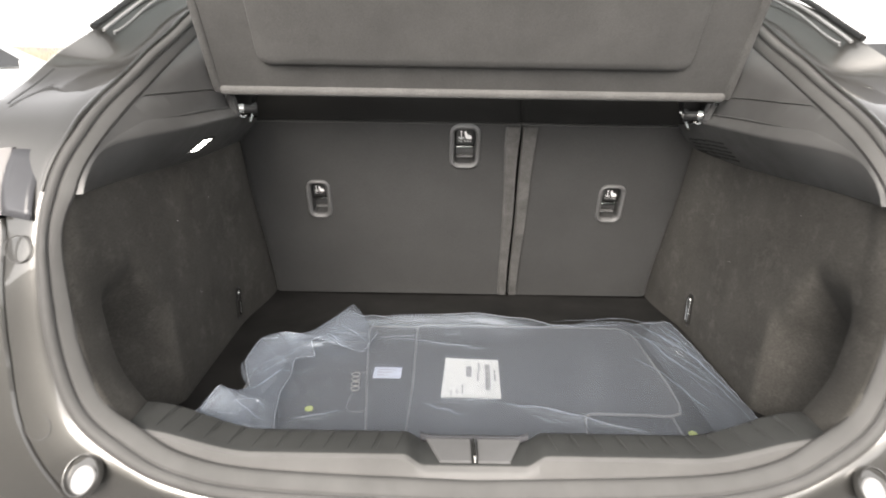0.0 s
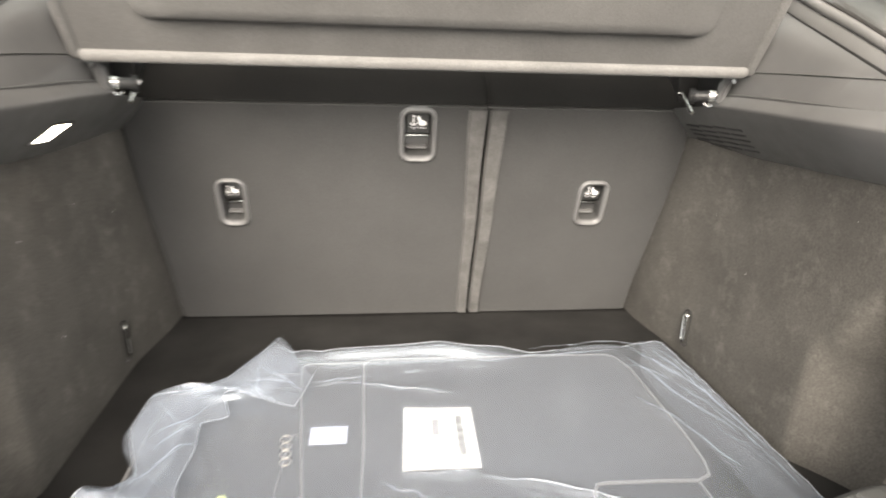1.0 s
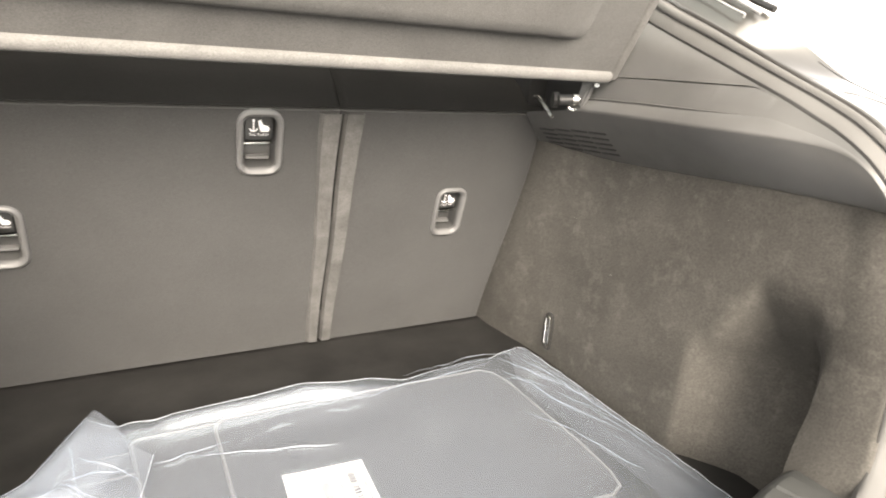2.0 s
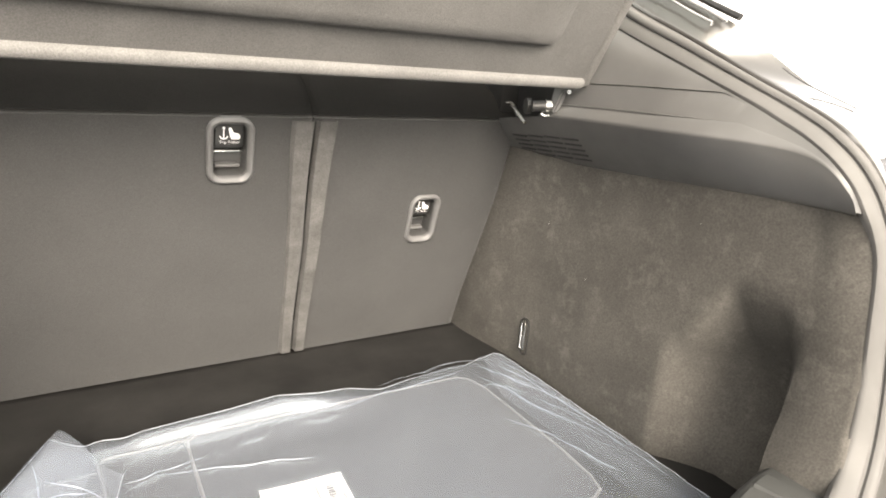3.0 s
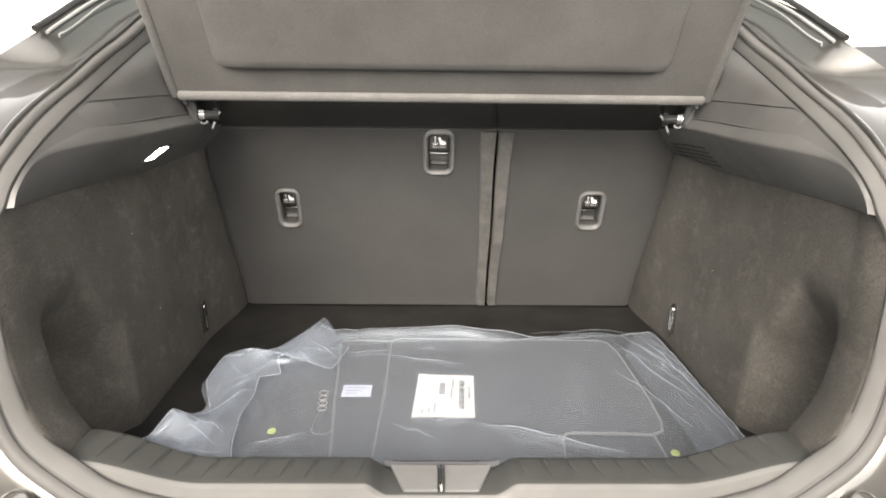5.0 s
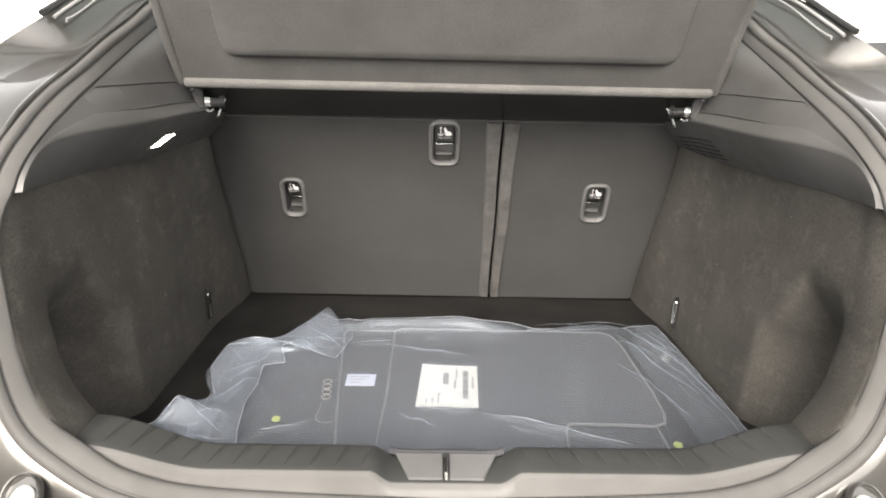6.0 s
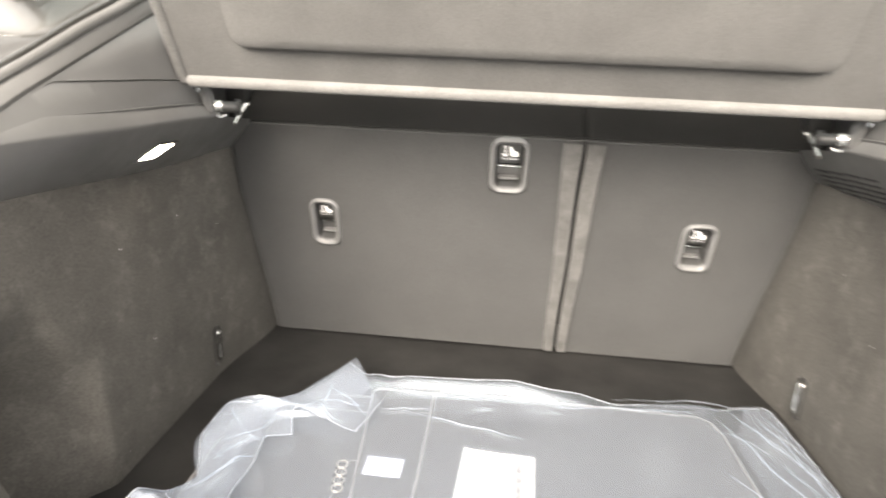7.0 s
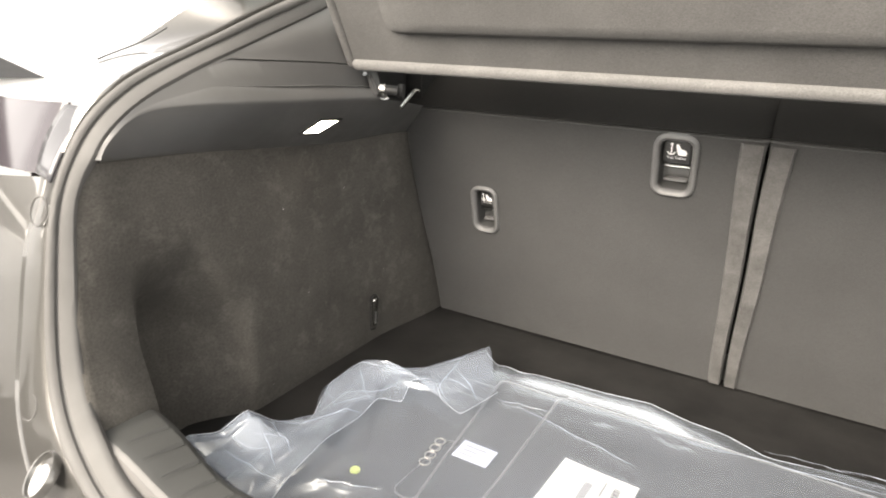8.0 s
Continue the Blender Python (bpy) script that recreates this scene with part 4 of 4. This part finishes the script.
for u0, u1, v0, v1 in ((0.40, 0.50, 0.50, 0.78), (0.60, 0.625, 0.40, 0.62), (0.62, 0.645, 0.66, 0.88), (0.90, 0.93, 0.42, 0.60), (0.90, 0.93, 0.62, 0.70), (0.25, 0.27, 0.08, 0.2), (0.34, 0.36, 0.08, 0.3), (0.15, 0.17, 0.06, 0.16)):
    part("print_bar", bar(u0, u1, v0, v1), GREY_INK, label, "grey line of print", False)
tag = thing("sticker", "small pale blue sticker on the narrow mat", "sticker", at=(-0.153, 1.075, 0.69))
b = bmesh.new()
box(b, (-0.179, 1.056, 0.6895), (-0.126, 1.096, 0.6905), 0.0)
part("paper", b, BLUE_PAPER, tag, "", False)
for k in range(3):
    b = bmesh.new()
    b.faces.new([b.verts.new(p) for p in ((-0.172, 1.064 + .01 * k, .6912), (-0.150 + .006 * k, 1.064 + .01 * k, .6912), (-0.150 + .006 * k, 1.067 + .01 * k, .6912), (-0.172, 1.067 + .01 * k, .6912))])
    part("print_bar", b, GREY_INK, tag, "grey line of print", False)


# the bag: a loose sheet over the mats, gathered and crumpled at its open end
def ridge_noise(x, y, z=0.0):
    return 1 - abs(noise.noise(Vector((x, y, z))))


# tension creases across the flat part: from, to, height
CREASES = [(-0.05, 0.978, 0.06, 0.975, 0.004), (0.05, 0.974, 0.29, 0.883, 0.006), (0.33, 1.15, 0.43, 0.965, 0.004), (0.37, 1.28, 0.50, 1.03, 0.005), (0.42, 1.33, 0.505, 1.16, 0.005),
           (-0.19, 1.211, -0.09, 1.226, 0.005), (-0.15, 1.214, 0.06, 1.164, 0.003), (-0.09, 1.225, 0.02, 1.262, 0.004), (0.02, 1.262, 0.15, 1.252, 0.003), (0.10, 0.94, 0.19, 0.90, 0.003),
           (-0.30, 0.905, -0.215, 0.935, 0.003), (0.36, 1.245, 0.45, 1.21, 0.004)]


def crease(x, y):
    h = 0.0
    for x0, y0, x1, y1, top in CREASES:
        dx, dy = x1 - x0, y1 - y0
        ll = dx * dx + dy * dy
        t = ((x - x0) * dx + (y - y0) * dy) / ll
        if -0.05 < t < 1.05:
            d = abs((x - x0) * dy - (y - y0) * dx) / math.sqrt(ll) + 0.004 * math.sin(9 * t + 20 * x0)
            if abs(d) < 0.03:
                h = max(h, top * math.exp(-abs(d) / 0.005) * math.sin(math.pi * min(1, max(0, t))) ** 0.5)
    return h


def angular(points, n):
    """Between a polyline and a smooth curve, for film that bends in straight stretches."""
    p = np.array(points, float)
    d = np.r_[0, np.cumsum(np.linalg.norm(np.diff(p, axis=0), axis=1) ** 0.5)]
    t = np.linspace(0, d[-1], n)
    return 0.75 * np.column_stack([np.interp(t, d, p[:, i]) for i in range(3)]) + 0.25 * spline(points, n)


# the open end's outer fold, from the back to the sill, and the scalloped end of the folded-back flap
OPEN_END = angular([(-.265, 1.340, .706), (-.322, 1.215, .708), (-.370, 1.172, .714), (-.418, 1.158, .716), (-.430, 1.09, .702), (-.398, 1.015, .694), (-.388, .985, .700),
                   (-.398, .935, .730), (-.404, .894, .766), (-.428, .868, .738), (-.440, .825, .752)], 180)
FLAP_END = angular([(-.186, 1.222, .703), (-.207, 1.131, .705), (-.249, 1.143, .709), (-.286, 1.184, .712), (-.316, 1.163, .711), (-.297, 1.104, .707), (-.333, 1.092, .708),
                   (-.326, 1.03, .706), (-.329, .968, .706), (-.318, .889, .706), (-.300, .820, .704)], 180)


# the far edge of the bag, from the peak of the open end to the square corner: x, y, z
BACK_EDGE = np.array([(-.265, 1.340, .706), (-.228, 1.306, .704), (-.129, 1.307, .706), (-.043, 1.314, .707), (.033, 1.325, .708), (.096, 1.313, .704), (.146, 1.319, .698), (.207, 1.315, .684), (.274, 1.343, .674), (.341, 1.356, .669), (.409, 1.360, .667), (.484, 1.381, .667)])
RIGHT_EDGE = np.array([(.484, 1.381), (.493, 1.368), (.504, 1.256), (.506, 1.117), (.509, 1.007), (.511, 0.951), (.512, 0.80)])


def bag_sheet():
    rows = []
    for k, left in enumerate(OPEN_END):
        v = k / 179
        ry = 1.381 - 0.581 * v
        right = np.array((np.interp(-ry, -RIGHT_EDGE[:, 1], RIGHT_EDGE[:, 0]) + 0.0012 * math.sin(70 * v), ry, 0.667))
        row = []
        for u in np.r_[np.linspace(0, 0.2, 60, endpoint=False), np.linspace(0.2, 1, 190)]:
            x, y = left[0] + (right[0] - left[0]) * u, left[1] + (right[1] - left[1]) * u
            ey, ez = (np.interp(x, BACK_EDGE[:, 0], BACK_EDGE[:, i]) for i in (1, 2))
            # pull the far rows onto the edge
            y += (ey - (1.340 + 0.041 * u)) * (1 - smooth01(v, 0, 0.35))
            run = x - left[0]
            gap = max(0.0, ey - y)
            flat = 0.6945 - 0.018 * smooth01(x, 0.36, 0.46) - 0.0065 * smooth01(x, 0.46, 0.505)
            flat += crease(x, y) + 0.0022 * noise.noise(Vector((3 * x, 5 * y, 2)))
            # a shallow trough before the slack along the far edge
            slack = 1 - smooth01(x, 0.06, 0.22)
            flat -= slack * 0.003 * math.exp(-((gap - 0.085) / 0.03) ** 2)
            near = 1 - smooth01(gap, 0.0, 0.062 - 0.022 * smooth01(x, 0.1, 0.3) + 0.006 * math.sin(17 * x))
            flat += (ez - flat) * near + 0.002 * ridge_noise(4 * x, 40 * y) ** 5 * near * (1 - near) * 3
            flat += slack * (0.011 + 0.005 * noise.noise(Vector((7 * x, 0, 3)))) * math.exp(-((gap - 0.024 - 0.006 * math.sin(11 * x)) / (0.014 + 0.006 * noise.noise(Vector((5 * x, 1, 1))))) ** 2)
            # thin pleats along the side hem
            flat += 0.0035 * ridge_noise(24 * x + 9 * y, 3 * y) ** 9 * smooth01(x, 0.40, 0.45) * (1 - smooth01(x, 0.495, 0.508))
            side = 1 - smooth01(run, 0.0, 0.13)
            fold = 0.003 * math.sin(run * 90 + 3 * math.sin(6 * y)) * side * (1 - side) * 4
            z = flat * (1 - side) + (min(left[2], 0.712) - 0.004) * side + fold
            row.append((x, y, max(FLOOR_Z + 0.004, z)))
        rows.append(row)
    return rows


def crumpled(t, lot):
    """A zigzag of uneven straight stretches, between -1 and 1."""
    i = math.floor(t)
    a, b_ = (random.Random(31 * lot + 7 * k).uniform(-1, 1) for k in (i, i + 1))
    return a + (b_ - a) * (t - i)


def flap(grow, arch, phase, sink):
    """The end of the bag turned back over itself."""
    rows = []
    for k, (o, e) in enumerate(zip(OPEN_END, FLAP_END)):
        v = k / 179
        row = []
        for u in np.linspace(0, 1, 60):
            p = o + (e - o) * u * grow
            h = arch * math.sin(math.pi * u ** 0.7) * (0.65 + 0.35 * math.sin(11 * v + phase)) * (1 - 1.3 * smooth01(v, 0.70, 0.80))
            # flat facets between straight creases that run along and across the flap
            h += crumpled(v * 7 + 1.5 * u + phase, 1) * 0.0060 * math.sin(math.pi * min(1, 0.15 + u)) + crumpled(u * 5 + 3.0 * v + phase, 2) * 0.0050 * smooth01(u, 0, 0.15)
            h += crumpled(u * 4 - 6.0 * v + 2 * phase, 3) * 0.0035 * smooth01(u, 0, 0.2)
            row.append((p[0], p[1], max(FLOOR_Z + 0.005, p[2] + h - sink * (1 - u))))
        rows.append(row)
    return rows


def curtain():
    """The bag's lower half, from the outer fold down to the floor and under the mats."""
    rows = []
    for k, o in enumerate(OPEN_END):
        v = k / 179
        row = []
        for u in np.linspace(0, 1, 20):
            out = 0.012 * math.sin(math.pi * u) + 0.004 * math.sin(30 * v)
            row.append((o[0] - out + 0.045 * u * u, o[1] + 0.004 * math.sin(22 * v) * u, max(FLOOR_Z + 0.003, o[2] - (o[2] - FLOOR_Z) * u)))
        rows.append(row)
    return rows


bag = thing("plastic_bag", "clear crumpled polythene bag round the stacked floor mats", "plastic bag", at=(0, 1.05, FLOOR_Z + 0.004))
part("top_sheet", sheet(bag_sheet()), FILM, bag)
hem = []
for k in range(60):
    y = 1.366 - 0.56 * k / 59
    edge = np.interp(-y, -RIGHT_EDGE[:, 1], RIGHT_EDGE[:, 0])
    inner = 0.395 + 0.012 * math.sin(9 * y) + 0.05 * smooth01(y, 1.2, 1.36)
    hem.append([(x, y, 0.6925 - 0.018 * smooth01(x, 0.36, 0.46) - 0.0065 * smooth01(x, 0.46, 0.505)) for x in np.linspace(inner, edge, 24)])
part("side_hem", sheet(hem), FILM_MILKY, bag, "doubled film along the side hem")
part("turned_flap", sheet(flap(1.0, 0.014, 0.4, 0.0)), FILM_MILKY, bag, "milky turned-back film")
part("turned_flap", sheet(flap(0.66, 0.020, 2.1, 0.0)), FILM_MILKY, bag, "second layer of the turned-back film")
part("under_sheet", sheet(curtain()), FILM_MILKY, bag)
FOLDS = [(-0.05, 0.977, 0.055, 0.976), (0.06, 0.970, 0.29, 0.884), (0.335, 1.145, 0.425, 0.972), (0.37, 1.28, 0.47, 1.06), (0.42, 1.31, 0.49, 1.17), (-0.19, 1.211, -0.09, 1.226), (-0.14, 1.213, 0.05, 1.166),
         (-0.30, 0.905, -0.215, 0.935), (0.36, 1.245, 0.44, 1.215), (-0.08, 0.965, -0.01, 0.928), (0.44, 1.20, 0.49, 1.10), (0.20, 1.31, 0.33, 1.325),
         (0.455, 1.33, 0.497, 1.13), (0.470, 1.345, 0.500, 1.20), (0.478, 1.26, 0.503, 1.02), (0.465, 1.15, 0.500, 0.93), (0.40, 1.33, 0.47, 1.23), (0.435, 1.10, 0.480, 0.98), (0.28, 1.32, 0.45, 1.345), (0.10, 1.27, 0.36, 1.30)]
FOLD_LINE = film_plastic("film_fold", 0.34, 0.85, 0.14, 0.2)
rng = random.Random(21)
for x0, y0, x1, y1 in FOLDS:
    rows = []
    r0 = rng.uniform(0.0003, 0.0009)
    nx, ny = -(y1 - y0), (x1 - x0)
    ll = math.hypot(nx, ny)
    nx, ny = nx / ll, ny / ll
    for t in np.linspace(0, 1, 26):
        off = 0.007 * noise.noise(Vector((4 * t, x0 * 30, y0 * 30)))
        w = r0 * math.sin(math.pi * t) ** 0.8 * (0.55 + 0.9 * abs(noise.noise(Vector((7 * t, y0 * 17, x0 * 11))))) + 0.00008
        x, y = x0 + (x1 - x0) * t + off * nx, y0 + (y1 - y0) * t + off * ny
        z = 0.6955 - 0.018 * smooth01(x, 0.36, 0.46) - 0.0065 * smooth01(x, 0.46, 0.505) + crease(x, y) + 0.0022 * noise.noise(Vector((3 * x, 5 * y, 2)))
        rows.append([(x + nx * w * k, y + ny * w * k, z + 0.9 * w * (1 - k * k)) for k in (-1, -0.5, 0, 0.5, 1)])
    part("fold_line", sheet(rows), FOLD_LINE, bag, "whitish fold in the film")
FLAP = flap(1.0, 0.014, 0.4, 0.0)
for k in range(15):
    v = rng.uniform(0.03, 0.97)
    u0 = rng.uniform(0.0, 0.35)
    u1 = min(0.98, u0 + rng.uniform(0.3, 0.75))
    drift, r0 = rng.uniform(-0.12, 0.12), rng.uniform(0.0002, 0.0006)
    mid = []
    for t in np.linspace(0, 1, 22):
        a = min(178.9, max(0, (v + drift * t + 0.003 * math.sin(9 * t + k)) * 179))
        c = (u0 + (u1 - u0) * t) * 59
        i, j = int(a), min(58, int(c))
        p = [Vector(FLAP[i + di][j + dj]) for di, dj in ((0, 0), (1, 0), (0, 1), (1, 1))]
        mid.append(p[0].lerp(p[1], a - i).lerp(p[2].lerp(p[3], a - i), c - j) + Vector((0, 0, 0.0006)))
    rows = []
    for n, p in enumerate(mid):
        d = (mid[min(n + 1, 21)] - mid[max(n - 1, 0)]).normalized()
        across = d.cross(Vector((0, 0, 1))).normalized()
        w = r0 * math.sin(math.pi * n / 21) ** 0.7 + 0.00006
        rows.append([p + across * w * e + Vector((0, 0, 0.8 * w * (1 - e * e))) for e in (-1, -0.4, 0.4, 1)])
    part("fold_line", sheet(rows), FOLD_LINE, bag, "whitish fold in the film")
HEM = simple("film_edge", (0.42, 0.45, 0.49), 0.35)
part("film_edge", tube([r_[-1] for r_ in FLAP][::2], 0.0003, 5), HEM, bag, "whitish film edge")
part("film_edge", tube([p + (0, 0, 0.0005) for p in OPEN_END[::3]], 0.0004, 5), HEM, bag, "whitish film edge")
part("film_edge", tube([Vector(p) for p in bag_sheet()[0][::4]], 0.0004, 5), HEM, bag, "whitish film edge")
part("film_edge", tube([Vector(r_[-1]) for r_ in bag_sheet()[::4]], 0.0004, 5), HEM, bag, "whitish film edge")

# ---- outside: ground, neighbouring cars, bare trees ----
m, nt, bs = material("pale_concrete")
v = coords(nt)
nt.links.new(ramp(nt, mixed(nt, 0.5, tex_noise(nt, v, 0.6, 6), tex_noise(nt, v, 120, 3)), [(0.35, (0.18, 0.18, 0.18)), (0.65, (0.27, 0.265, 0.26))]), bs.inputs["Base Color"])
bs.inputs["Roughness"].default_value = 0.85
bump(nt, bs, tex_noise(nt, v, 180, 3), 0.6, 0.004)
ground = part("ground", sheet([[(x, y, 0) for x in (-900, -30, -6, 0, 6, 30, 900)] for y in (-900, -30, -6, 0, 6, 30, 900)]), m)
tagged(ground, "pale grey concrete car park ground", "ground", kind="structure")

m, nt, bs = material("grey_wall")
v = coords(nt)
nt.links.new(ramp(nt, tex_noise(nt, v, 1.2, 6), [(0.35, (0.10, 0.10, 0.095)), (0.65, (0.15, 0.145, 0.14))]), bs.inputs["Base Color"])
bs.inputs["Roughness"].default_value = 0.9
# added out of view: blocks low sky light and darkens the paint's reflections
b = box(bmesh.new(), (-12, -5.3, 0), (12, -5.0, 2.1), 0.02)
tagged(part("unseen_wall_behind", b, m), "unseen plain grey wall added behind the camera to darken reflections", "wall", kind="structure")
# a second out-of-view wall, added so the left body and tail lens reflect darker
b = box(bmesh.new(), (-9.3, -4.99, 0), (-9.0, 3.0, 3.0), 0.02)
tagged(part("unseen_wall_west", b, m), "unseen plain grey wall added on the left to darken reflections", "wall", kind="structure")

WHITE_PAINT = metal_paint("white_paint", (0.78, 0.78, 0.77), 0.35)
WHITE_PAINT.node_tree.nodes["Principled BSDF"].inputs["Metallic"].default_value = 0.0
GLASS_DARK = simple("car_glass", (0.05, 0.05, 0.05), 0.05)


def parked_car(m):
    t = thing("parked_car", "white saloon parked on the concrete beside the car", "car", "parked cars")
    half = [(0.0, 0.30, 0.62), (0.10, 0.62, 0.78), (0.8, 0.78, 0.98), (1.45, 0.82, 1.03), (3.2, 0.82, 1.03), (4.2, 0.76, 0.98), (4.4, 0.6, 0.70)]
    rows = []
    for y, w, top in half:
        rows.append([(x * w, y, z) for x, z in ((-1, 0.28), (-1.08, 0.55), (-1.06, 0.8 * top), (-0.98, top), (-0.5, top + .03), (0, top + .035), (0.5, top + .03), (0.98, top), (1.06, 0.8 * top), (1.08, 0.55), (1, 0.28))])
    part("body", sheet([[Vector(p) for p in r] for r in spline(np.array(rows).reshape(len(rows), -1), 26).reshape(26, -1, 3)]), WHITE_PAINT, t)
    rows = []
    for y, w, z in ((0.75, 0.70, 1.0), (1.5, 0.60, 1.40), (2.2, 0.60, 1.46), (2.9, 0.60, 1.42), (3.75, 0.72, 1.02)):
        rows.append([(-w - .12 * (1.46 - z) / .46 - .1, y, 1.0), (-w, y, z - .04), (-w * 0.8, y, z), (0, y, z + .02), (w * 0.8, y, z), (w, y, z - .04), (w + .12 * (1.46 - z) / .46 + .1, y, 1.0)])
    part("cabin", sheet(rows), WHITE_PAINT, t)
    for sx in (-1, 1):
        b = bmesh.new()
        b.faces.new([b.verts.new((sx * x, y, z)) for x, y, z in ((.80, 1.2, 1.06), (.655, 1.62, 1.37), (.655, 2.75, 1.37), (.80, 3.3, 1.06))])
        part("side_window", b, GLASS_DARK, t, "dark glass", False)
        for y in (0.85, 3.45):
            rings = [[(sx * x, y + r * math.cos(a), 0.315 + r * math.sin(a)) for a in np.linspace(0, 2 * math.pi, 28, endpoint=False)] for r, x in ((.02, .80), (.18, .81), (.2, .83), (.3, .82), (.315, .76), (.3, .66))]
            part("wheel", sheet(rings, True), BLACK, t)
        b = bmesh.new()
        box(b, (sx * 0.96 - 0.08, 2.95, 1.02), (sx * 0.96 + 0.08, 3.03, 1.14), 0.03)
        part("mirror", b, WHITE_PAINT, t, "white door mirror")
    t.matrix_world = m
    return t


left_car = parked_car(pose(-3.3, -1.5, 0, 0, 0, 0))
copy_thing(left_car, pose(3.3, 1.6, 0, 0, 0, 0))
copy_thing(left_car, pose(-5.6, 4.0, 0, 0, 0, 0))

TWIG = simple("bare_twigs", (0.56, 0.44, 0.34), 0.9)
rng = random.Random(7)
verts, faces = [], []
for k in range(4200):
    a = rng.uniform(-0.66, 0.2)
    d = rng.uniform(55, 75)
    x, y = d * math.sin(a), d * math.cos(a)
    h = rng.uniform(0.6, 1.7) + 0.7 * noise.noise(Vector((a * 9, 0, 0)))
    w = rng.uniform(0.02, 0.06)
    lx, ly = rng.uniform(-0.6, 0.6), rng.uniform(-0.6, 0.6)
    i = len(verts)
    verts += [(x - w, y, 0), (x + w * 0.5, y - w, 0), (x + w * 0.5, y + w, 0), (x + lx, y + ly, h)]
    faces += [(i, i + 1, i + 3), (i + 1, i + 2, i + 3), (i + 2, i, i + 3)]
me = bpy.data.meshes.new("scrub")
me.from_pydata(verts, [], faces)
scrub = part("scrub", me, TWIG, None, "", False)
tagged(scrub, "brown bare winter scrub along the far edge", "scrub", kind="stuff")
